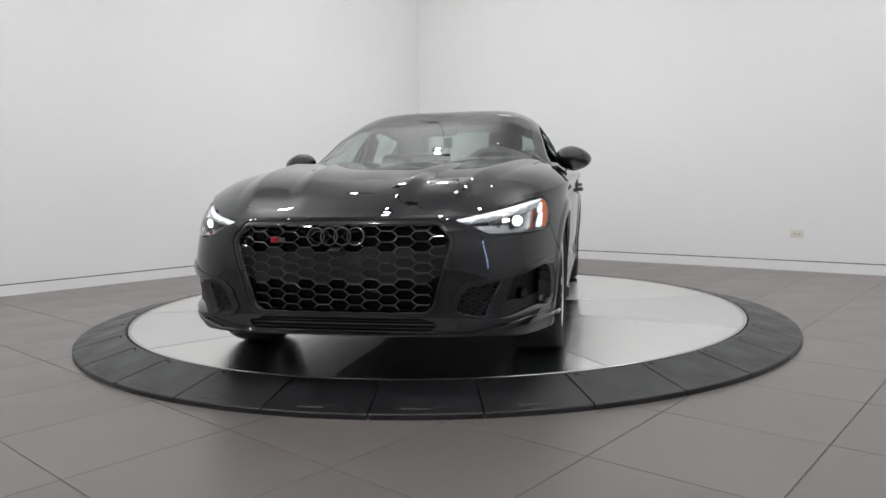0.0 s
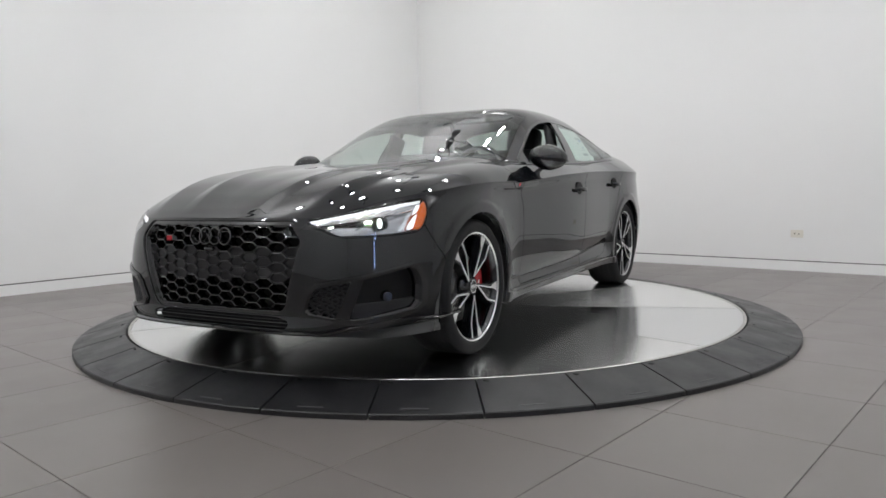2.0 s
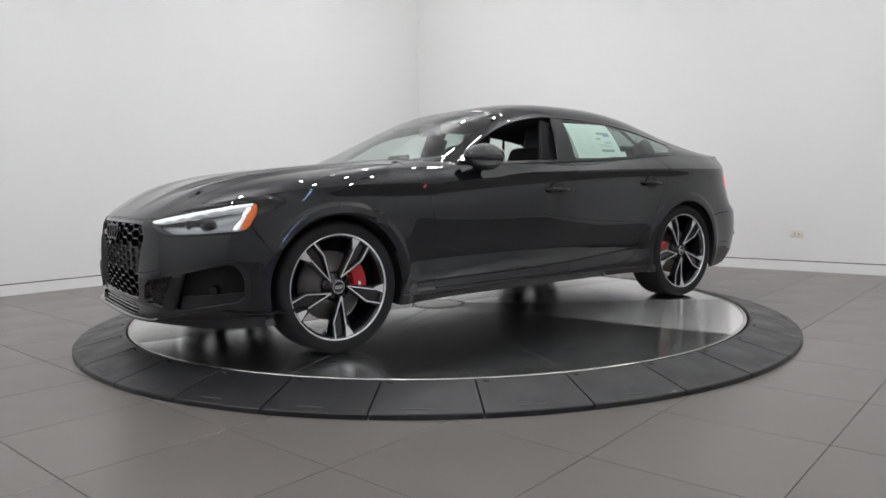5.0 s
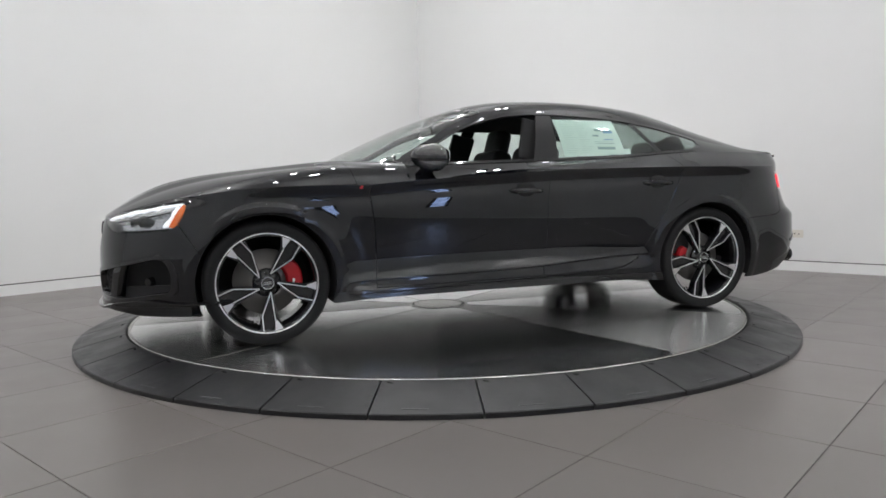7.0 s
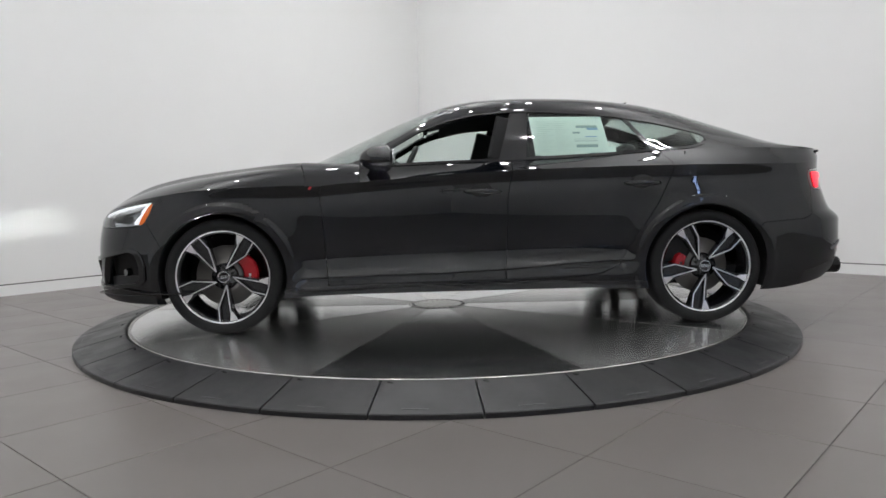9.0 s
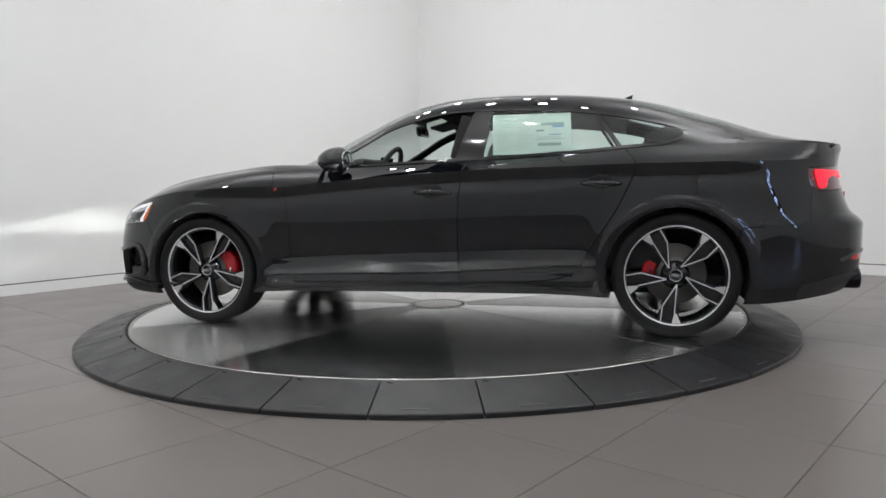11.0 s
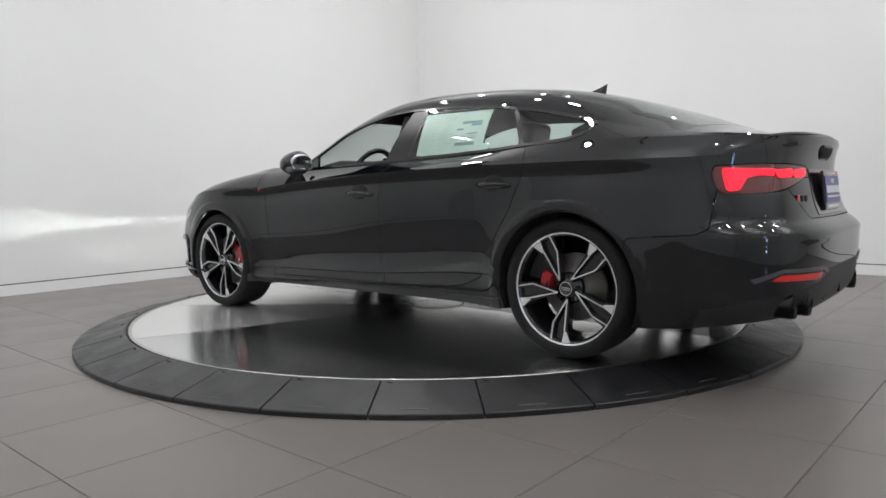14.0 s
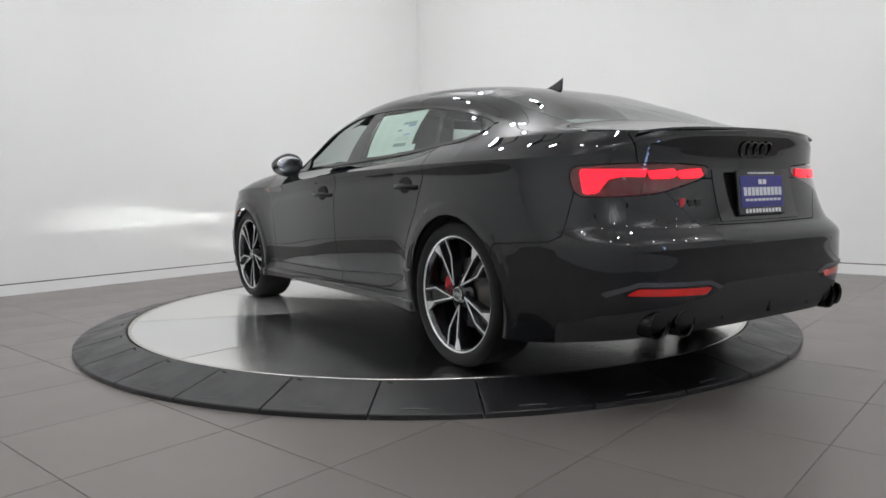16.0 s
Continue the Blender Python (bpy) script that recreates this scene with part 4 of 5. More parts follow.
def build_splitter(car):
    """Thin gloss blade along the bumper's foot, its ends kinked up into winglets."""
    t = np.linspace(-0.90, 0.90, 81)
    x, y = contour(np.abs(t), np.full(81, 0.235))
    y = y * np.sign(t)
    tx, ty = np.gradient(x), np.gradient(y)
    ln = np.hypot(tx, ty)
    nx, ny = ty / ln, -tx / ln
    v, f = [], []
    for k in range(81):
        lift = 0.045 * float(np.clip((abs(y[k]) - 0.56) / 0.20, 0, 1)) - 0.020 * float(np.clip((abs(y[k]) - 0.80) / 0.05, 0, 1))
        for o, z in ((-0.045, 0.240), (0.010, 0.236), (0.020, 0.229), (0.019, 0.221), (-0.045, 0.212)):
            v.append((x[k] + nx[k] * o, y[k] + ny[k] * o, z + lift - 0.004))
    for k in range(80):
        for q in range(5):
            f.append((k * 5 + q, k * 5 + (q + 1) % 5, (k + 1) * 5 + (q + 1) % 5, (k + 1) * 5 + q))
    f += [tuple(range(5))[::-1], tuple(400 + q for q in range(5))]
    bm = bmesh.new()
    vs = [bm.verts.new(p) for p in v]
    for q in f:
        bm.faces.new([vs[i] for i in q])
    bmesh.ops.recalc_face_normals(bm, faces=bm.faces)
    part("splitter", bm, M_GLOSS, car, "gloss black splitter blade")


def build_blade(car, P, M, side, d1, s):
    # slim dark trim blade at the wing's rear end
    def f(V):
        return poly_in([(0.985, 0.848), (0.935, 0.818), (0.66, 0.822), (0.60, 0.838), (0.64, 0.858)], XZ)(V)
    for src in (side, d1):
        b = only(offset(src, 0.003), f)
        if b.F:
            P("trim_blade", [M(b)], M_GLOSS, depth=0.004)
    b = only(offset(side, 0.005), lambda V: poly_in([(0.900, 0.845), (0.882, 0.845), (0.893, 0.826), (0.911, 0.826)], XZ)(V))
    if b.F:
        P("badge", [M(b)], M_REDBADGE, depth=0.002, label="small red badge mark")


def build_handle(door, s, x, z):
    y = float(contour(1 + (X_FRONT - x) / (X_FRONT - X_REAR), z)[1]) + 0.006
    bm = bmesh.new()
    n, m = 18, 10
    ring = []
    for i in range(n + 1):
        u = -1 + 2 * i / n
        w = (1 - abs(u) ** 3.2) ** 0.5 if abs(u) < 1 else 0.0
        w = max(w, 0.12)
        out = 0.036 * (1 - abs(u) ** 2.4) + 0.006
        ring.append([bm.verts.new((x + 0.112 * u, s * (y + out - 0.010 + 0.010 * w * math.cos(2 * math.pi * k / m)),
                                   z + 0.0155 * w * math.sin(2 * math.pi * k / m) + 0.003 * u)) for k in range(m)])
    for a, b in zip(ring, ring[1:]):
        for k in range(m):
            bm.faces.new((a[k], a[(k + 1) % m], b[(k + 1) % m], b[k]))
    bm.faces.new(ring[0])
    bm.faces.new(ring[-1][::-1])
    bmesh.ops.recalc_face_normals(bm, faces=bm.faces)
    h = part("handle", bm, M_PAINT, door, smooth=True)
    # the recess's shade, put in as a near-black flattened ball on the skin
    bm = bmesh.new()
    bmesh.ops.create_uvsphere(bm, u_segments=24, v_segments=10, radius=1.0)
    bmesh.ops.transform(bm, matrix=Matrix.Translation((x + 0.004, s * (y - 0.006), z + 0.006)) @ Matrix.Diagonal((0.066, 0.010, 0.042, 1)), verts=bm.verts)
    part("handle_recess", bm, M_VOID, door, smooth=True)


def build_grille(parent, g_in, fg):
    # near-black sheet set deep, the grille's inner shade in its colour; plates and cells in front
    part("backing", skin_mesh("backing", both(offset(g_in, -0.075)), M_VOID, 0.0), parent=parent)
    nose = lambda y, z: float(X_FRONT + (nose_x(z) - X_FRONT) * (1 - (abs(y) / float(flank(z))) ** 3.1) ** (1 / 3.1))
    A, B, H = 0.025, 0.0465, 0.044
    cells = []
    row = 0
    z = 0.694
    while z > 0.300:
        off = 0.0 if row % 2 == 0 else A + B
        k = -4
        while k <= 4:
            cells.append((k * 2 * (A + B) + off, z, row))
            k += 1
        z -= H / 2
        row += 1
    fun = lambda y, z: float(fg(np.array([[2.2, abs(y), z, 0, 0, 0]]))[0])

    def ring(cy, cz, t, d0, d1, fill):
        o = [(cy - B, cz), (cy - A, cz + H / 2), (cy + A, cz + H / 2), (cy + B, cz), (cy + A, cz - H / 2), (cy - A, cz - H / 2)]
        lim = []
        for y, zz in o:
            if fun(y, zz) < 0:
                # pull the corner back to the frame
                a, b = 0.0, 1.0
                if fun(cy, cz) < 0.003:
                    return None
                for _ in range(10):
                    m = (a + b) / 2
                    if fun(cy + (y - cy) * m, cz + (zz - cz) * m) > 0:
                        a = m
                    else:
                        b = m
                y, zz = cy + (y - cy) * a, cz + (zz - cz) * a
            lim.append((y, zz))
        inn = []
        for y, zz in lim:
            dy, dz = y - cy, zz - cz
            inn.append((cy + dy * (1 - t / 0.040), cz + dz * (1 - t / 0.022)))
        v, f = [], []
        for pts, d in ((lim, d0), (inn, d0 - 0.002), (inn, d1)):
            v += [(nose(y, zz) - d, y, zz) for y, zz in pts]
        for i in range(6):
            j = (i + 1) % 6
            f += [(i, j, 6 + j, 6 + i), (6 + i, 6 + j, 12 + j, 12 + i)]
        if fill:
            f.append(tuple(range(12, 18)))
        return v, f
    for cy, cz, r in cells:
        upper = cz > 0.580
        lower = cz < 0.43
        plate = not upper and not lower
        res = ring(cy, cz, 0.0036, 0.010, 0.017 if plate else 0.050, plate)
        if res is None:
            continue
        part("plate" if plate else "cell", mesh_from("cell", res[0], res[1], M_GRILLEPLATE if plate else M_GLOSS), parent=parent)
    # four plain rings as the maker's emblem, red and grey badge
    emb = bmesh.new()
    for k in range(4):
        y = (k - 1.5) * 0.058
        emb = torus_bm(0.036, 0.0052, 32, 8, pose(nose(y, 0.628) + 0.002, y, 0.628, 0, 90 - 6, 0), emb)
    part("emblem", emb, M_GLOSS, parent, "four plain interlocking black rings", smooth=True)
    part("badge", box_bm(0.006, 0.035, 0.022, 0.002, at=(nose(-0.285, 0.62) - 0.006, -0.283, 0.615), turn=Matrix.Shear("XY", 4, (0, 0))), M_REDBADGE, parent, "small red badge")
    part("badge", box_bm(0.006, 0.030, 0.022, 0.002, at=(nose(-0.25, 0.62) - 0.008, -0.247, 0.615)), M_GLOSS, parent)
    part("camera_eye", box_bm(0.02, 0.05, 0.018, 0.006, at=(2.288, 0.0, 0.573)), M_GLOSS, parent)
    for y in (-0.17, 0.16):
        bm = bmesh.new()
        bmesh.ops.create_uvsphere(bm, u_segments=12, v_segments=8, radius=0.009)
        bmesh.ops.translate(bm, vec=(2.278, y, 0.398), verts=bm.verts)
        part("sensor", bm, M_PIPE, parent, smooth=True)


def build_headlamp(car, P, M, lamp):
    hl = P("headlamp", [M(only(offset(lamp, -0.055), lambda V: np.maximum(np.abs(V[:, 2] - 0.672) - 0.013, np.abs(V[:, 1] - 0.60) - 0.115)))], M_LAMPBODY, depth=0.0, label="lit LED headlamp with amber side marker")
    P("lens", [M(lamp)], M_LENS, hl, depth=0.0)
    build_beam(hl, 1 if M(lamp).V[0, 1] > 0 else -1)
    rimf = poly_in([(-0.955, 0.694), (-0.86, 0.714), (-0.735, 0.735), (-0.545, 0.766), (-0.415, 0.780), (-0.405, 0.72), (-0.44, 0.634), (-0.62, 0.624), (-0.80, 0.622)], QF)
    bez = only(offset(lamp, -0.008), lambda V: 0.008 - rimf(V))
    P("bezel", [M(bez)], M_GLOSS, hl, depth=0.04)
    drl = only(offset(lamp, -0.012), poly_in([(-0.935, 0.690), (-0.86, 0.704), (-0.735, 0.724), (-0.545, 0.754), (-0.44, 0.768), (-0.445, 0.742), (-0.58, 0.722), (-0.75, 0.698), (-0.90, 0.678)], QF))
    P("running_light", [M(only(drl, lambda V: 0.0045 - np.abs(V[:, 2] - (0.746 + (QF(V)[:, 0] + 0.545) * 0.17) - 0.003)))], M_DRL, hl, depth=0.008)
    P("light_guide", [M(offset(drl, -0.006))], M_CHROME, hl, depth=0.03)
    for k in range(5):
        a = -0.88 + 0.075 * k
        tooth = only(offset(lamp, -0.010), poly_in([(a, 0.682 + 0.013 * k), (a + 0.03, 0.690 + 0.013 * k), (a + 0.055, 0.706 + 0.013 * k), (a + 0.02, 0.700 + 0.013 * k)], QF))
        if tooth.F:
            P("light_segment", [M(tooth)], M_DRL, hl, depth=0.01)
    amber = only(offset(lamp, -0.010), poly_in([(-0.435, 0.765), (-0.418, 0.765), (-0.410, 0.72), (-0.44, 0.645), (-0.475, 0.645), (-0.455, 0.70)], QF))
    P("side_marker", [M(amber)], M_AMBER, hl, depth=0.03, label="amber side marker")
    upr = only(offset(lamp, -0.012), poly_in([(-0.462, 0.75), (-0.445, 0.75), (-0.465, 0.70), (-0.485, 0.645), (-0.505, 0.645), (-0.478, 0.70)], QF))
    P("running_light", [M(upr)], M_DRL, hl, depth=0.02)
    sgn = 1 if M(lamp).V[0, 1] > 0 else -1
    for x, y, mat in ((2.035, 0.725, M_BEAM), (2.085, 0.640, M_CHROME)):
        at = pose(x, sgn * y, 0.676, 0, 90, 0)
        v, f = lathe([(0.0, -0.040), (0.024, -0.040), (0.027, 0.0), (0.029, 0.0), (0.029, -0.045)], 24)
        tube = part("projector", mesh_from("projector", v, [q[::-1] for q in f], M_GLOSS, True), parent=hl, m=at)
        v, f = lathe([(0.0, -0.018), (0.012, -0.021), (0.023, -0.034)], 24)
        part("projector_lens", mesh_from("projector_lens", v, [q[::-1] for q in f], mat, True), parent=hl, m=at)


def build_beam(hl, s):
    """A bright slit under a shade: throws light ahead with a level upper edge."""
    at = pose(1.86, s * 0.60, 0.682)
    part("beam_source", box_bm(0.002, 0.13, 0.0035, 0.0, at=(0, 0, -0.002)), M_BULB, hl, m=at)
    part("shade", box_bm(0.155, 0.22, 0.002, 0.0, at=(0.0675, 0, 0.0012)), M_VOID, hl, m=at)
    part("shade", box_bm(0.004, 0.22, 0.030, 0.0, at=(-0.008, 0, -0.012)), M_VOID, hl, m=at)
    part("baffle", box_bm(0.028, 0.22, 0.002, 0.0, at=(0.006, 0, -0.012)), M_VOID, hl, m=at)


def build_intake(car, P, M, vent, poly, s):
    # sheet at the back is near black to put the intake's shade into colour
    it = P("side_intake", [M(offset(vent, -0.075))], M_VOID, depth=0.0, label="dark side air intake with honeycomb insert")
    fp = poly_in(poly, QF)
    P("surround", [M(only(offset(vent, 0.012), lambda V: 0.020 - fp(V)))], M_GLOSS, it, depth=0.07)
    strut = only(offset(vent, -0.006), poly_in([(-0.73, 0.50), (-0.685, 0.50), (-0.77, 0.28), (-0.70, 0.262), (-0.50, 0.275), (-0.50, 0.262), (-0.72, 0.240), (-0.84, 0.26)], QF))
    P("blade", [M(offset(strut, 0.008))], M_PAINT, it, depth=0.05)
    # floor of the recess and a parking sensor
    shelf = only(offset(vent, -0.045), poly_in([(-0.745, 0.335), (-0.46, 0.345), (-0.45, 0.30), (-0.52, 0.275), (-0.76, 0.275)], QF))
    P("recess_panel", [M(shelf)], M_MATT, it, depth=0.02)
    ctr = M(Skin(np.array([[2.000, 0.742, 0.362, 0, 1, 0]]), [])).V[0]
    bm = cyl_bm(0.026, 0.020, 0.03, 20, pose(float(ctr[0]), float(ctr[1]), float(ctr[2])) @ Matrix.Rotation(radians(50 * s), 4, "Z") @ Matrix.Rotation(radians(90), 4, "Y"))
    part("sensor", bm, M_GLOSS, it)
    for i in range(6):
        for j in range(6):
            qc, zc = -0.96 + 0.044 * i + (0.022 if j % 2 else 0.0), 0.30 + 0.027 * j
            hexa = [(qc + 0.022 * math.cos(a), zc + 0.0145 * math.sin(a)) for a in np.linspace(0, 2 * math.pi, 6, endpoint=False)]
            if fp(np.array([[0, 0, 0, 0, 0, 0.0]]) + np.array([[-qc / 0.6, 0, zc, 0, 0, 0]]))[0] < 0.012 or qc > -0.80 + (zc - 0.28) * 0.36:
                continue
            inner = poly_in(hexa, QF)
            cell = only(only(offset(vent, -0.022), inner), lambda V: 0.0045 - inner(V))
            if cell.F:
                P("cell", [M(cell)], M_MATT, it, depth=0.02)


def build_taillamp(car, gate, P, M, tl):
    inner, outer = split_skin(tl, lambda V: -0.88 - QR(V)[:, 0] - (V[:, 2] - 0.83) * 0.35, 0.002)
    for src, par in ((outer, car), (inner, gate)):
        lamp = P("tail_lamp", [M(src)], M_REDLENS, par, depth=0.02, label="lit red LED tail lamp")
        up = poly_in([(-0.640, 0.884), (-0.80, 0.880), (-1.0, 0.878), (-1.0, 0.846), (-0.80, 0.852), (-0.745, 0.842), (-0.705, 0.790), (-0.652, 0.786)], QR)
        g = only(offset(src, 0.005), up)
        if par is gate:
            for c in ((-1.135, -1.025), (-1.019, -0.905)):
                seg = only(offset(src, 0.005), poly_in([(c[0], 0.852), (c[0] + 0.03, 0.842), (c[1], 0.840), (c[1] + 0.012, 0.872), (c[0] + 0.012, 0.880)], QR))
                if seg.F:
                    P("light_bar", [M(seg)], M_REDGLOW, lamp, depth=0.0)
        elif g.F:
            P("light_bar", [M(g)], M_REDGLOW, lamp, depth=0.0)


def tail_at(y, z):
    n = float(tail_n(z))
    return X_REAR + (float(tail_x(z)) - X_REAR) * (1 - (abs(y) / float(flank(z))) ** n) ** (1 / n)


def build_rear(car):
    # lip spoiler along the tailgate's edge
    ys = np.linspace(-0.605, 0.605, 41)
    rows = []
    for y in ys:
        e = 1 - (abs(y) / 0.64) ** 4
        xr = -2.222 - 0.098 * (1 - (abs(y) / 0.62) ** 2.2)
        zt = 1.012 + 0.028 * max(e, 0)
        rows.append([(xr + 0.085, y, zt - 0.022), (xr + 0.02, y, zt), (xr - 0.008, y, zt + 0.004), (xr - 0.010, y, zt - 0.004), (xr + 0.006, y, zt - 0.016), (xr + 0.085, y, zt - 0.055)])
    v = [p for r in rows for p in r]
    f = []
    for i in range(len(rows) - 1):
        for k in range(6):
            f.append((i * 6 + k, i * 6 + (k + 1) % 6, (i + 1) * 6 + (k + 1) % 6, (i + 1) * 6 + k))
    f += [tuple(range(6))[::-1], tuple((len(rows) - 1) * 6 + k for k in range(6))]
    part("spoiler", mesh_from("spoiler", v, f, M_GLOSS), parent=car, label="black lip spoiler")
    emb = bmesh.new()
    for k in range(4):
        y = (k - 1.5) * 0.048
        emb = torus_bm(0.031, 0.0045, 28, 8, pose(tail_at(y, 0.955) - 0.004, y, 0.955, 0, 90 - 20, 0), emb)
    part("emblem", emb, M_GLOSS, car, "four plain interlocking black rings", smooth=True)
    part("badge", box_bm(0.006, 0.030, 0.034, 0.002, at=(tail_at(0.452, 0.748) - 0.001, 0.452, 0.748), turn=Matrix.Rotation(radians(0), 4, "Z")), M_REDBADGE, car, "small red badge")
    for k in range(2):
        part("badge", box_bm(0.006, 0.030, 0.030, 0.004, at=(tail_at(0.41 - 0.038 * k, 0.746) - 0.001, 0.410 - 0.038 * k, 0.746)), M_MATT, car)
    # plate in a black frame
    pl = new("licence_plate")
    pl.parent = car
    pl.matrix_basis = pose(tail_at(0, 0.78) - 0.022, 0.0, 0.780, 0, 6, 0)
    rec = [(tail_at(y, z) - 0.0025, y, z) for z in np.linspace(0.672, 0.878, 12) for y in np.linspace(-0.27, 0.27, 13)]
    rec_f = [(i * 13 + j, i * 13 + j + 1, (i + 1) * 13 + j + 1, (i + 1) * 13 + j) for i in range(11) for j in range(12)]
    part("plate_recess", mesh_from("plate_recess", rec, [q[::-1] for q in rec_f], M_GLOSS, True), parent=car)
    pl["label"] = "blue dealer plate in a black frame"
    part("frame", box_bm(0.014, 0.325, 0.180, 0.004), M_GLOSS, pl)
    part("panel", box_bm(0.006, 0.295, 0.128, 0.002, at=(-0.007, 0, 0.004)), M_PLATEBLUE, pl, "blue plate")
    bars = [(0.0, 0.043, 0.062, 0.020), (0.0, 0.004, 0.270, 0.034), (0.0, -0.030, 0.250, 0.010)]
    for y, z, w, h in bars:
        n = max(2, int(w / 0.026))
        for i in range(n):
            part("print", box_bm(0.002, w / n * 0.72, h, 0.0, at=(-0.0112, y - w / 2 + w / n * (i + 0.5), z)), M_WHITEMARK, pl)
    for i in range(11):
        part("print", box_bm(0.002, 0.014, 0.016, 0.0, at=(-0.0082, -0.115 + 0.023 * i, -0.074)), M_WHITEMARK, pl)
        part("print", box_bm(0.002, 0.009, 0.007, 0.0, at=(-0.0082, -0.085 + 0.017 * i, 0.079)), M_WHITEMARK, pl)
    # twin tailpipes each side
    for s in (1, -1):
        for y in (0.622, 0.508):
            vv, ff = lathe([(0.040, -0.16), (0.046, 0.0), (0.050, 0.012), (0.053, 0.0), (0.050, -0.16)], 28)
            m = pose(-2.378 + (0.030 if y > 0.56 else 0.0), s * y, 0.300, 0, -90, 0)
            t = part("tailpipe", mesh_from("tailpipe", vv, [q[::-1] for q in ff], M_PIPE, True), parent=car, m=m, label="black chrome tailpipe")
            vv, ff = lathe([(0.0, -0.10), (0.043, -0.10)], 20)
            part("inside", mesh_from("inside", vv, [q[::-1] for q in ff], M_VOID), parent=t)
        fin_y = 0.30 * s
        part("diffuser_fin", box_bm(0.10, 0.012, 0.05, 0.004, at=(-2.350, fin_y, 0.318)), M_GLOSS, car)
    part("diffuser_fin", box_bm(0.10, 0.012, 0.05, 0.004, at=(-2.362, 0.0, 0.318)), M_GLOSS, car)
    # roof aerial fin
    bm = bmesh.new()
    st = []
    for i in range(9):
        u = i / 8
        h = 0.062 * (u ** 1.4)
        w = 0.018 * (1 - 0.55 * u)
        x = -1.045 - 0.14 * u
        zb = float(roof_z(x)) - 0.006
        st.append([bm.verts.new((x, w, zb)), bm.verts.new((x - 0.012 * u, 0.003, zb + 0.006 + h)), bm.verts.new((x - 0.012 * u, -0.003, zb + 0.006 + h)), bm.verts.new((x, -w, zb))])
    for a, b in zip(st, st[1:]):
        for k in range(3):
            bm.faces.new((a[k], a[k + 1], b[k + 1], b[k]))
    bm.faces.new(st[-1])
    bmesh.ops.recalc_face_normals(bm, faces=bm.faces)
    part("roof_aerial", bm, M_GLOSS, car, "black shark-fin aerial")


def build_wheel(front):
    """A wheel with its outer face at +y; returned at the origin."""
    w = new("wheel")
    w["label"] = "black and machined five-spoke alloy wheel with low tyre"
    R = 0.336
    prof = [(0.268, 0.004), (0.276, 0.012), (0.292, 0.019), (0.312, 0.017), (0.326, 0.006), (0.334, -0.012), (R, -0.04), (R, -0.19), (0.332, -0.215), (0.318, -0.232), (0.29, -0.238), (0.262, -0.225), (0.262, -0.20)]
    v, f = lathe(prof, 96, "Y")
    tyre = part("tyre", mesh_from("tyre", v, f, M_TYRE, True), parent=w, label="black low-profile tyre")
    # tread grooves: thin rings proud of the tread by a hair, and sipes, near black in place of their shade
    for y in (-0.055, -0.095, -0.135, -0.175):
        v, f = lathe([(R - 0.002, y - 0.005), (R + 0.0006, y - 0.005), (R + 0.0006, y + 0.005), (R - 0.002, y + 0.005)], 96, "Y")
        part("groove", mesh_from("groove", v, f, M_VOID), parent=tyre)
    blk = box_bm(0.003, 0.022, 0.0012)
    me = bpy.data.meshes.new("sipe")
    blk.to_mesh(me)
    blk.free()
    me.materials.append(M_VOID)
    for k in range(72):
        a = 2 * math.pi * k / 72
        part("sipe", me, parent=tyre, m=Matrix.Rotation(a, 4, "Y") @ pose(0, -0.022, R - 0.001, 14, 0, 20))
    # barrel, bright lip
    v, f = lathe([(0.262, 0.0), (0.252, -0.006), (0.248, -0.03), (0.243, -0.10), (0.240, -0.20), (0.262, -0.21)], 72, "Y")
    rim = part("rim", mesh_from("rim", v, [q for q in f], M_RIMBLACK, True), parent=w, label="gloss black wheel rim with machined spokes")
    v, f = lathe([(0.2625, -0.001), (0.2645, 0.004), (0.2695, 0.0055), (0.2725, 0.001)], 96, "Y")
    part("lip", mesh_from("lip", v, [q[::-1] for q in f], M_MACHINED, True), parent=rim, label="bright machined rim edge")

    # the spoke's drawing in its own frame: t across, r outwards
    def prism(pts, d0, d1, inset=0.0):
        """Outline (t, r) with face depth by radius and a back at d1."""
        face = lambda r: d0 - 0.012 * (1 - r / 0.26)
        n = len(pts)
        ct = sum(p[0] for p in pts) / n
        cr = sum(p[1] for p in pts) / n
        vv = [(-t, face(r), -r) for t, r in pts] + [(-(ct + (t - ct) * (1 + inset)), d1, -(cr + (r - cr) * (1 + inset * 0.3))) for t, r in pts]
        ff = [tuple(range(n)), tuple(range(2 * n - 1, n - 1, -1))]
        ff += [(i, n + i, n + (i + 1) % n, (i + 1) % n) for i in range(n)]
        bm = bmesh.new()
        q = [bm.verts.new(p) for p in vv]
        for a in ff:
            bm.faces.new([q[i] for i in a])
        bmesh.ops.recalc_face_normals(bm, faces=bm.faces)
        me = bpy.data.meshes.new("spoke")
        bm.to_mesh(me)
        bm.free()
        return me

    def stroke(a, b, wd):
        (t0, r0), (t1, r1) = a, b
        ln = math.hypot(t1 - t0, r1 - r0)
        nt, nr = -(r1 - r0) / ln * wd / 2, (t1 - t0) / ln * wd / 2
        return [(t0 + nt, r0 + nr), (t0 - nt, r0 - nr), (t1 - nt, r1 - nr), (t1 + nt, r1 + nr)]
    apex, k1, e1, k2, e2, c2 = (0.012, 0.050), (-0.047, 0.174), (-0.047, 0.259), (0.019, 0.203), (0.012, 0.262), (0.058, 0.254)
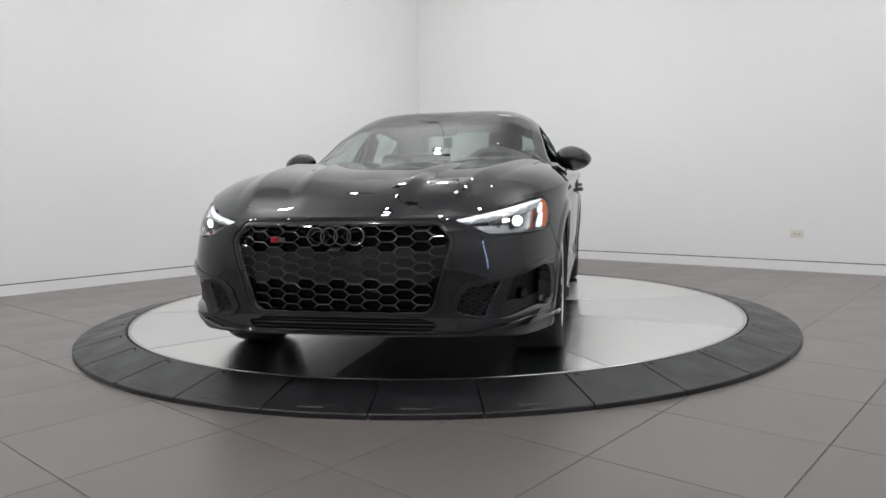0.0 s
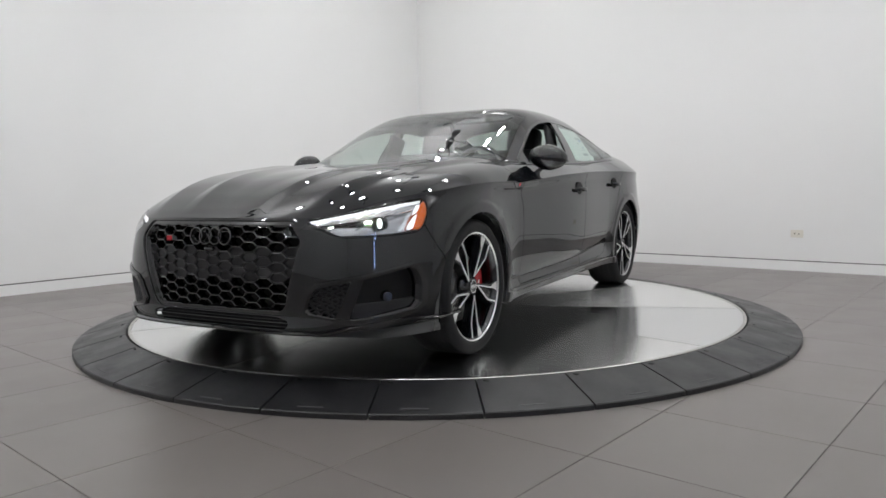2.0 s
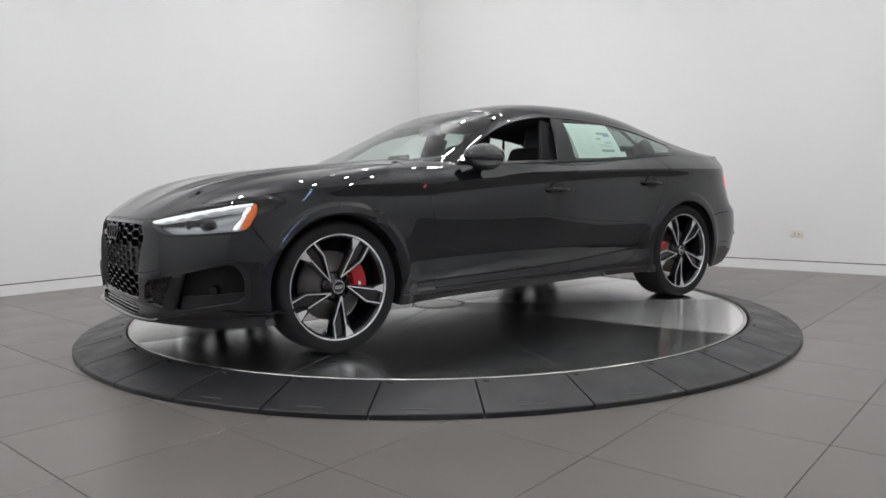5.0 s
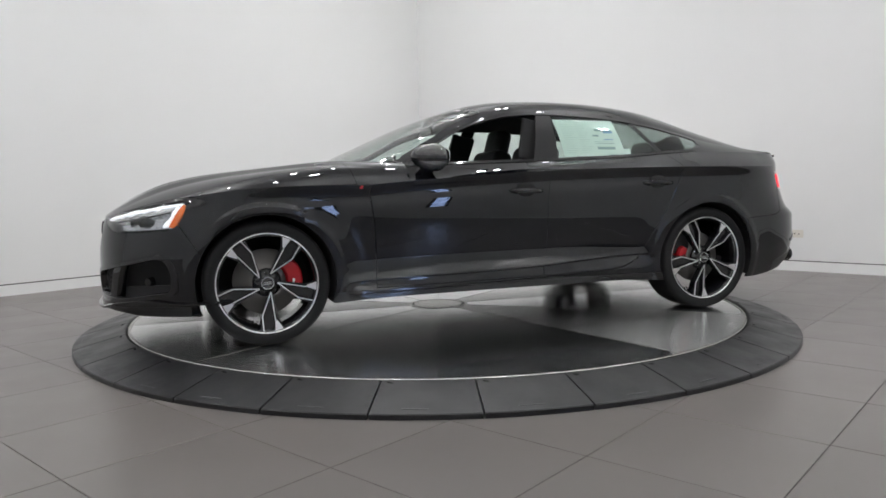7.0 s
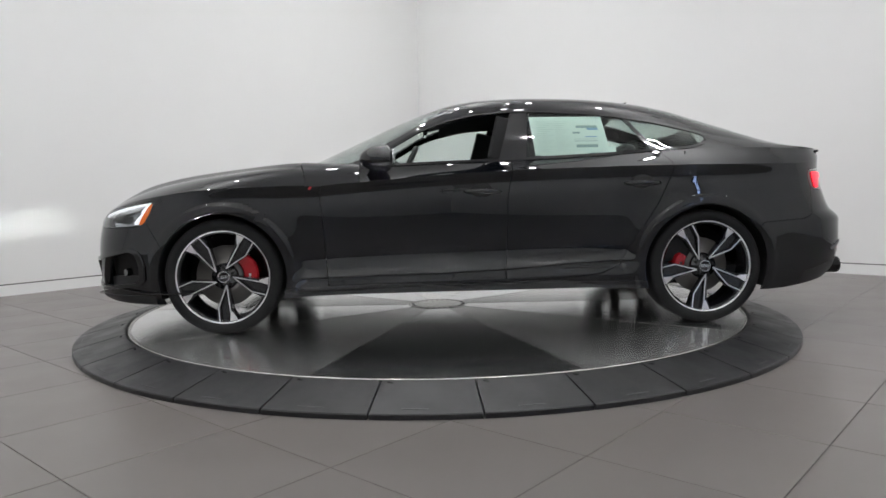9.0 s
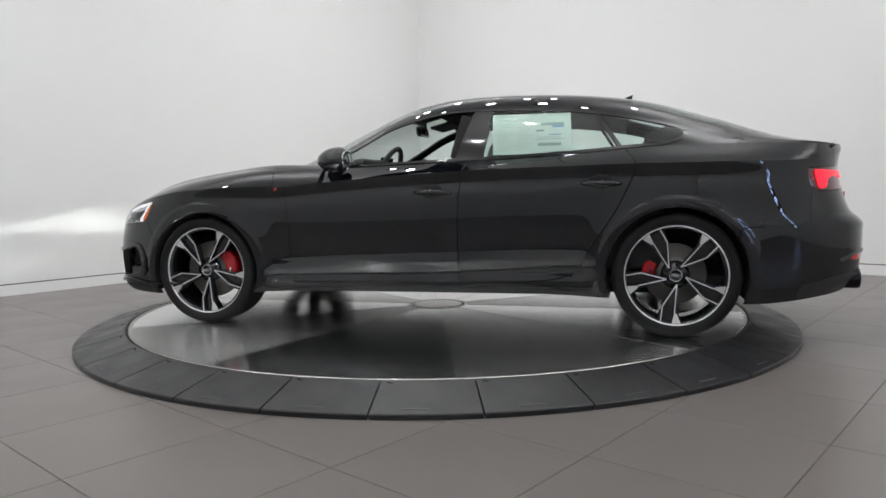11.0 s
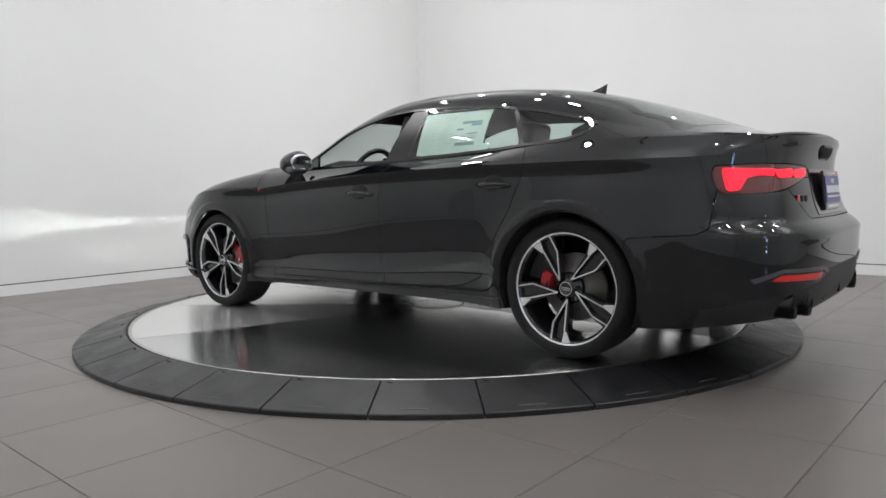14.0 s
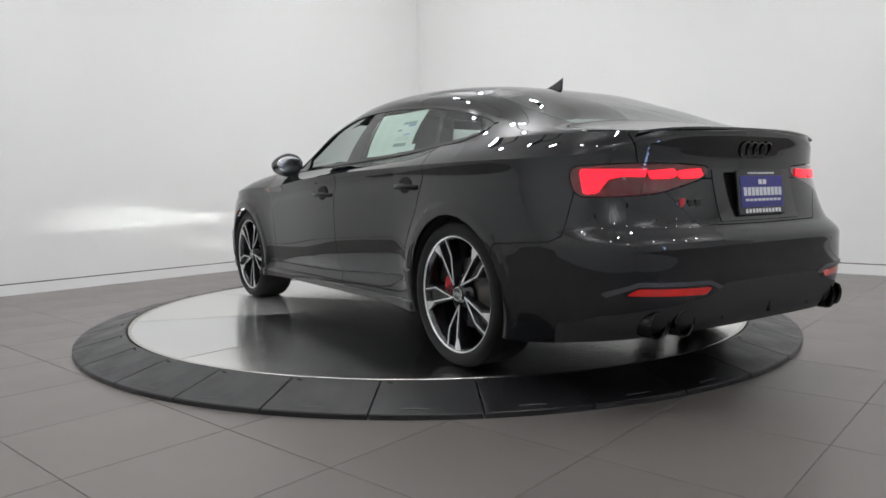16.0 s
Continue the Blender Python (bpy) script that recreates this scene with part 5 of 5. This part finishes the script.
    body_l = prism([(0.004, 0.046), (0.013, 0.052), (-0.036, 0.176), (-0.036, 0.262), (-0.066, 0.256), (-0.052, 0.172)], -0.004, -0.055, 0.10)
    body_r = prism([(0.010, 0.050), (0.020, 0.046), (0.034, 0.19), (0.064, 0.254), (0.006, 0.263), (0.012, 0.203)], -0.004, -0.055, 0.10)
    pocket = prism([(0.010, 0.060), (-0.040, 0.176), (-0.040, 0.256), (0.008, 0.256), (0.014, 0.203)], -0.022, -0.05)
    ridges = [prism(stroke(apex, k1, 0.0058), -0.0015, -0.02), prism(stroke(k1, e1, 0.0058), -0.0015, -0.02), prism(stroke(apex, k2, 0.0058), -0.0015, -0.02),
              prism([k2, e2, c2, (0.030, 0.205)], -0.0015, -0.02)]
    for me in (body_l, body_r, pocket):
        me.materials.append(M_RIMBLACK)
    for me in ridges:
        me.materials.append(M_MACHINED)
    bolt = cyl_bm(0.0105, 0.0085, 0.014, 6, Matrix.Rotation(radians(-90), 4, "X"))
    bolt_me = bpy.data.meshes.new("wheel_bolt")
    bolt.to_mesh(bolt_me)
    bolt.free()
    bolt_me.materials.append(M_VOID)
    for k in range(5):
        m = Matrix.Rotation(2 * math.pi * k / 5, 4, "Y")
        sp = part("spoke", body_l, parent=rim, m=m)
        for me in (body_r, pocket):
            part("spoke_side", me, parent=rim, m=m)
        for me in ridges:
            part("machined_edge", me, parent=rim, m=m)
        part("wheel_bolt", bolt_me, parent=rim, m=Matrix.Rotation(2 * math.pi * (k + 0.5) / 5, 4, "Y") @ pose(0, -0.028, -0.056))
    v, f = lathe([(0.078, -0.055), (0.074, -0.034), (0.044, -0.028), (0.036, -0.016), (0.0, -0.016)], 40, "Y")
    part("hub", mesh_from("hub", v, [q[::-1] for q in f], M_RIMBLACK, True), parent=rim)
    v, f = lathe([(0.034, -0.016), (0.034, -0.010), (0.031, -0.008), (0.0285, -0.010), (0.0, -0.010)], 36, "Y")
    cap = part("hub_cap", mesh_from("hub_cap", v, [q[::-1] for q in f], M_GLOSS, True), parent=rim)
    part("cap_ring", torus_bm(0.0315, 0.0016, 32, 6, pose(0, -0.009, 0, 90)), M_MACHINED, rim)
    em = bmesh.new()
    for k in range(4):
        em = torus_bm(0.0068, 0.0012, 16, 6, pose((k - 1.5) * 0.0105, -0.0085, 0, 90), em)
    part("cap_emblem", em, M_MACHINED, rim)
    # brake disc and caliper
    r = 0.178 if front else 0.165
    v, f = lathe([(r, -0.120), (r, -0.092), (r * 0.60, -0.092), (r * 0.58, -0.075), (0.06, -0.07)], 56, "Y")
    part("brake_disc", mesh_from("brake_disc", v, [q[::-1] for q in f], M_DISC, True), parent=w, label="grey iron brake disc")
    sgn = -1 if front else 1
    span = 0.62 if front else 0.42
    vv, ff = [], []
    n = 10
    ro, ri = (r + 0.014, r - 0.075) if front else (r + 0.010, r - 0.062)
    tilt = 0.10 if front else -0.02
    for i in range(n + 1):
        a = tilt + span * (-1 + 2 * i / n)
        edge = 1 - 0.25 * abs(-1 + 2 * i / n) ** 4
        for rr, y in ((ri, -0.10), (ri, -0.066), (ri + 0.012, -0.052), (ri + (ro - ri) * edge - 0.010, -0.052), (ri + (ro - ri) * edge, -0.064), (ri + (ro - ri) * edge, -0.13)):
            vv.append((sgn * rr * math.cos(a), y, rr * math.sin(a)))
    for i in range(n):
        for k in range(5):
            ff.append((i * 6 + k, i * 6 + k + 1, (i + 1) * 6 + k + 1, (i + 1) * 6 + k))
    ff += [tuple(range(6)), tuple(n * 6 + k for k in range(6))]
    bm = bmesh.new()
    q = [bm.verts.new(p) for p in vv]
    for a in ff:
        bm.faces.new([q[i] for i in a])
    bmesh.ops.recalc_face_normals(bm, faces=bm.faces)
    part("caliper", bm, M_CALIPER, w, "red brake caliper")
    part("caliper_mark", box_bm(0.012, 0.002, 0.016, 0.0, at=(sgn * (r - 0.035), -0.0508, -0.005 if front else 0.0)), M_WHITEMARK if front else M_VOID, w)
    return w


def build_wheels(car):
    for front in (True, False):
        w = build_wheel(front)
        w.parent = car
        x = AXLE if front else -AXLE
        w.matrix_basis = pose(x, 0.877, HUB_Z, 0, 4 if front else -7, 0)
        # the caliper hangs in its place whatever the spokes' turn
        o = copy_thing(w, pose(x, -0.877, HUB_Z, 0, 20, 180))
        o.parent = car
        for s in (1, -1):
            # dark liner over the tyre
            n = 24
            v, f = [], []
            for i in range(n + 1):
                a = radians(-20 + 220 * i / n)
                for y in (0.55, 0.885):
                    v.append((x + 0.366 * math.cos(a), s * y, HUB_Z + 0.366 * math.sin(a)))
            for i in range(n):
                f.append((2 * i, 2 * i + 1, 2 * i + 3, 2 * i + 2))
            c = len(v)
            v.append((x, s * 0.55, HUB_Z))
            for i in range(n):
                f.append((2 * i, 2 * i + 2, c))
            part("wheel_liner", mesh_from("wheel_liner", v, f, M_VOID), parent=car)


def build_mirrors(car):
    for s in (1, -1):
        bm = bmesh.new()
        bmesh.ops.create_uvsphere(bm, u_segments=32, v_segments=20, radius=1.0)
        for v in bm.verts:
            x, y, z = v.co
            x = x if x > 0 else x * 0.42
            zz = z * (0.95 if z > 0 else 1.0)
            taper = 1 - 0.18 * max(y, 0)
            v.co = (0.470 + 0.140 * x * taper - 0.015 * y, s * (0.918 + 0.112 * y), 0.998 + 0.080 * zz * taper - 0.008 * y)
        bmesh.ops.recalc_face_normals(bm, faces=bm.faces)
        mir = part("door_mirror", bm, M_PAINT, car, "glossy black door mirror", smooth=True)
        bm = bmesh.new()
        bmesh.ops.create_uvsphere(bm, u_segments=24, v_segments=12, radius=1.0)
        bmesh.ops.transform(bm, matrix=Matrix.Translation((0.418, s * 0.925, 1.000)) @ Matrix.Diagonal((0.009, 0.085, 0.052, 1)), verts=bm.verts)
        part("mirror_glass", bm, M_CHROME, mir, smooth=True)
        bm = bmesh.new()
        st = []
        for i in range(7):
            u = i / 6
            c = Vector((0.530 - 0.03 * u, s * (0.845 + 0.065 * u), 0.895 + 0.060 * u))
            a, b = 0.052 - 0.010 * u, 0.018
            st.append([bm.verts.new(c + Vector((a * math.cos(t), s * b * 0.6 * math.sin(t), b * math.sin(t)))) for t in np.linspace(0, 2 * math.pi, 12, endpoint=False)])
        for p, q in zip(st, st[1:]):
            for k in range(12):
                bm.faces.new((p[k], p[(k + 1) % 12], q[(k + 1) % 12], q[k]))
        bmesh.ops.recalc_face_normals(bm, faces=bm.faces)
        part("mirror_arm", bm, M_GLOSS, mir, smooth=True)
        v = [(0.62, s * 0.768, 0.972), (0.44, s * 0.775, 0.972), (0.47, s * 0.742, 1.045)]
        v += [(x, y - s * 0.02, z) for x, y, z in v]
        f = [(0, 1, 2), (3, 5, 4), (0, 3, 4, 1), (1, 4, 5, 2), (2, 5, 3, 0)]
        part("sail_panel", mesh_from("sail_panel", v, f, M_GLOSS), parent=mir)


def cushion(sx, sy, sz, at, turn=0.0, bm=None):
    b2 = box_bm(sx, sy, sz, min(sx, sy, sz) * 0.38, 4)
    bmesh.ops.transform(b2, matrix=Matrix.Translation(at) @ Matrix.Rotation(radians(turn), 4, "Y"), verts=b2.verts)
    return join_bm(bm, b2)


def build_cabin(car):
    tub = box_bm(2.9, 1.50, 0.05, 0.01, at=(-0.55, 0, 0.30))
    part("cabin_floor", tub, M_CABIN, car)
    part("underbody", box_bm(4.2, 1.10, 0.05, 0.02, at=(0.0, 0, 0.215)), M_VOID, car)
    part("underbody", box_bm(1.95, 1.62, 0.05, 0.02, at=(0.0, 0, 0.235)), M_VOID, car)
    part("bulkhead", box_bm(0.05, 1.45, 0.62, 0.01, at=(1.02, 0, 0.60)), M_VOID, car)
    part("bulkhead", box_bm(0.05, 0.94, 0.60, 0.01, at=(2.02, 0, 0.48)), M_VOID, car)
    part("bulkhead", box_bm(0.05, 1.30, 0.50, 0.01, at=(-2.15, 0, 0.50)), M_VOID, car)
    dash = bmesh.new()
    dash = cushion(0.42, 1.42, 0.20, (0.72, 0, 0.865), 6, dash)
    dash = cushion(0.22, 0.40, 0.07, (0.55, 0.37, 0.975), 8, dash)
    part("dashboard", dash, M_LEATHER, car, "black dashboard", smooth=True)
    part("screen", box_bm(0.015, 0.25, 0.13, 0.006, at=(0.50, 0.0, 0.985), turn=Matrix.Rotation(radians(-15), 4, "Y")), M_GLOSS, car)
    wheel = torus_bm(0.175, 0.017, 40, 10, pose(0.36, 0.37, 0.925, 0, 64, 0))
    wheel = box_bm(0.03, 0.30, 0.04, 0.01, at=(0.365, 0.37, 0.92), bm=wheel)
    wheel = box_bm(0.03, 0.10, 0.10, 0.02, at=(0.365, 0.37, 0.92), bm=wheel)
    part("steering_wheel", wheel, M_LEATHER, car, smooth=False)
    for s in (1, -1):
        seat = bmesh.new()
        seat = cushion(0.50, 0.50, 0.17, (-0.02, 0.37 * s, 0.50), -8, seat)
        seat = cushion(0.15, 0.48, 0.62, (-0.34, 0.37 * s, 0.80), -20, seat)
        st = part("seat", seat, M_LEATHER, car, "black leather front seat", smooth=True)
        hd = cushion(0.12, 0.26, 0.22, (-0.47, 0.37 * s, 1.145), -14)
        part("headrest", hd, M_LEATHER, st, smooth=True)
        hd = cushion(0.10, 0.25, 0.15, (-1.30, 0.36 * s, 1.05), -14)
        part("headrest", hd, M_LEATHER, car, smooth=True)
        part("inner_pillar", box_bm(0.19, 0.03, 0.27, 0.012, at=(-0.265, 0.665 * s, 1.105), turn=Matrix.Rotation(radians(-14), 4, "Y") @ Matrix.Rotation(radians(14 * s), 4, "X")), M_CABIN, car)
        part("inner_pillar", box_bm(0.20, 0.03, 0.13, 0.012, at=(-1.37, 0.545 * s, 1.085), turn=Matrix.Rotation(radians(22), 4, "Y") @ Matrix.Rotation(radians(20 * s), 4, "X")), M_CABIN, car)
        part("door_lining", box_bm(2.0, 0.05, 0.60, 0.02, at=(-0.35, 0.775 * s, 0.66)), M_CABIN, car)
    bench = bmesh.new()
    bench = cushion(0.50, 1.28, 0.20, (-0.88, 0, 0.50), -8, bench)
    bench = cushion(0.16, 1.28, 0.55, (-1.20, 0, 0.76), -22, bench)
    part("rear_bench", bench, M_LEATHER, car, smooth=True)
    part("parcel_shelf", box_bm(0.75, 1.20, 0.03, 0.01, at=(-1.70, 0, 0.985)), M_CABIN, car)
    # headlining follows the roof from inside
    xs = np.linspace(0.10, -1.16, 16)
    v, f = [], []
    for x in xs:
        for y in np.linspace(-1, 1, 13):
            w = float(dlo_y(x)) - 0.03
            v.append((x, y * w, float(roof_z(x)) - 0.035 - (float(roof_z(x)) - float(dlo_z(x)) - 0.01) * abs(y) ** 3))
    for i in range(15):
        for j in range(12):
            f.append((i * 13 + j, i * 13 + j + 1, (i + 1) * 13 + j + 1, (i + 1) * 13 + j))
    part("headlining", mesh_from("headlining", v, f, M_CABIN, True), parent=car)
    mir = cushion(0.03, 0.24, 0.065, (0.22, 0.0, 1.215), 10)
    mir = box_bm(0.05, 0.03, 0.07, 0.01, at=(0.215, 0, 1.245), bm=mir)
    part("rear_view_mirror", mir, M_GLOSS, car)
    for y in (-0.33, 0.33):
        part("sun_visor", box_bm(0.16, 0.36, 0.018, 0.007, at=(0.13, y, 1.275), turn=Matrix.Rotation(radians(14), 4, "Y")), M_CABIN, car)
    # price sheet stuck inside the rear side window
    sheet = new("window_sheet")
    sheet.parent = car
    sheet["label"] = "pale printed sheet taped inside the rear window"

    def on_glass(x, z, out=0.0):
        t = (z - float(belt_z(x))) / (float(dlo_z(x)) - float(belt_z(x)))
        yb = float(np.interp(x, EX[::-1], EY[::-1])) - float(belt_in(x))
        y = yb + (float(dlo_y(x)) - yb) * t + 0.018 * math.sin(max(0, min(1, t)) * math.pi)
        return (x, y - 0.008 + out, z)

    def flat(x0, x1, z0, z1, out, skew=0.0):
        n = 8
        v, f = [], []
        for i in range(n + 1):
            for j in range(n + 1):
                x, z = x0 + (x1 - x0) * i / n + skew * j / n, z0 + (z1 - z0) * j / n
                v.append(on_glass(x, z, out))
        for i in range(n):
            for j in range(n):
                f.append((i * 9 + j, i * 9 + j + 1, (i + 1) * 9 + j + 1, (i + 1) * 9 + j))
        return v, f
    part("paper", mesh_from("paper", *flat(-0.418, -0.865, 1.006, 1.243, 0.0, 0.02), M_PAPER), parent=sheet)
    part("paper", mesh_from("paper", *flat(-0.80, -0.905, 1.016, 1.055, 0.001), M_PAPER), parent=sheet)
    for x0, x1, z0, z1, mat in ((-0.68, -0.81, 1.170, 1.186, M_PRINT), (-0.745, -0.812, 1.157, 1.170, M_PRINTBLUE), (-0.655, -0.70, 1.135, 1.146, M_PRINT), (-0.67, -0.80, 1.050, 1.068, M_PRINT),
                                (-0.73, -0.80, 1.112, 1.118, M_PRINTBLUE), (-0.66, -0.80, 1.088, 1.091, M_PRINT), (-0.66, -0.80, 1.100, 1.102, M_PRINT), (-0.745, -0.815, 1.010, 1.018, M_PRINT)):
        part("print", mesh_from("print", *flat(x0, x1, z0, z1, 0.0015), mat), parent=sheet)
    for k in range(16):
        z = 1.03 + 0.012 * k
        for x0, x1 in ((-0.44, -0.50 - 0.02 * (k % 3)), (-0.55, -0.60 - 0.012 * (k % 4))):
            part("print", mesh_from("print", *flat(x0, x1, z, z + 0.0022, 0.0012), M_PRINTLIGHT), parent=sheet)
    # small white label at the top of the windscreen
    def under_screen(x, y):
        zc, dz, dy = float(roof_z(x)), float(dlo_z(x)), float(dlo_y(x))
        return (x, y, zc - (zc - dz) * (y / dy) ** 6 - 0.004)
    v = [under_screen(x, y) for x in (0.150, 0.175) for y in (0.40, 0.43, 0.46, 0.49)]
    part("screen_label", mesh_from("screen_label", v, [(k, k + 1, k + 5, k + 4) for k in range(3)], M_WHITEMARK), parent=car)


M_PRINTLIGHT = material("sticker_print_light", (0.52, 0.60, 0.57), 0.6)


def build_car():
    car = thing("car", "glossy black five-door sports sedan with lit lamps on the turntable", "car")
    build_body(car)
    build_rear(car)
    build_wheels(car)
    build_mirrors(car)
    build_cabin(car)
    return car


car = build_car()


# ---- movement: deck and car turn together ----
def motions():
    c = Matrix.Translation(CAR_AT)
    steps = [0.25 * k for k in range(65)]
    walk(deck, [(t, Matrix.Rotation(radians(SPIN0 + SPIN * t), 4, "Z")) for t in steps])
    walk(car, [(t, Matrix.Rotation(radians(SPIN0 + SPIN * t), 4, "Z") @ c) for t in steps])


motions()
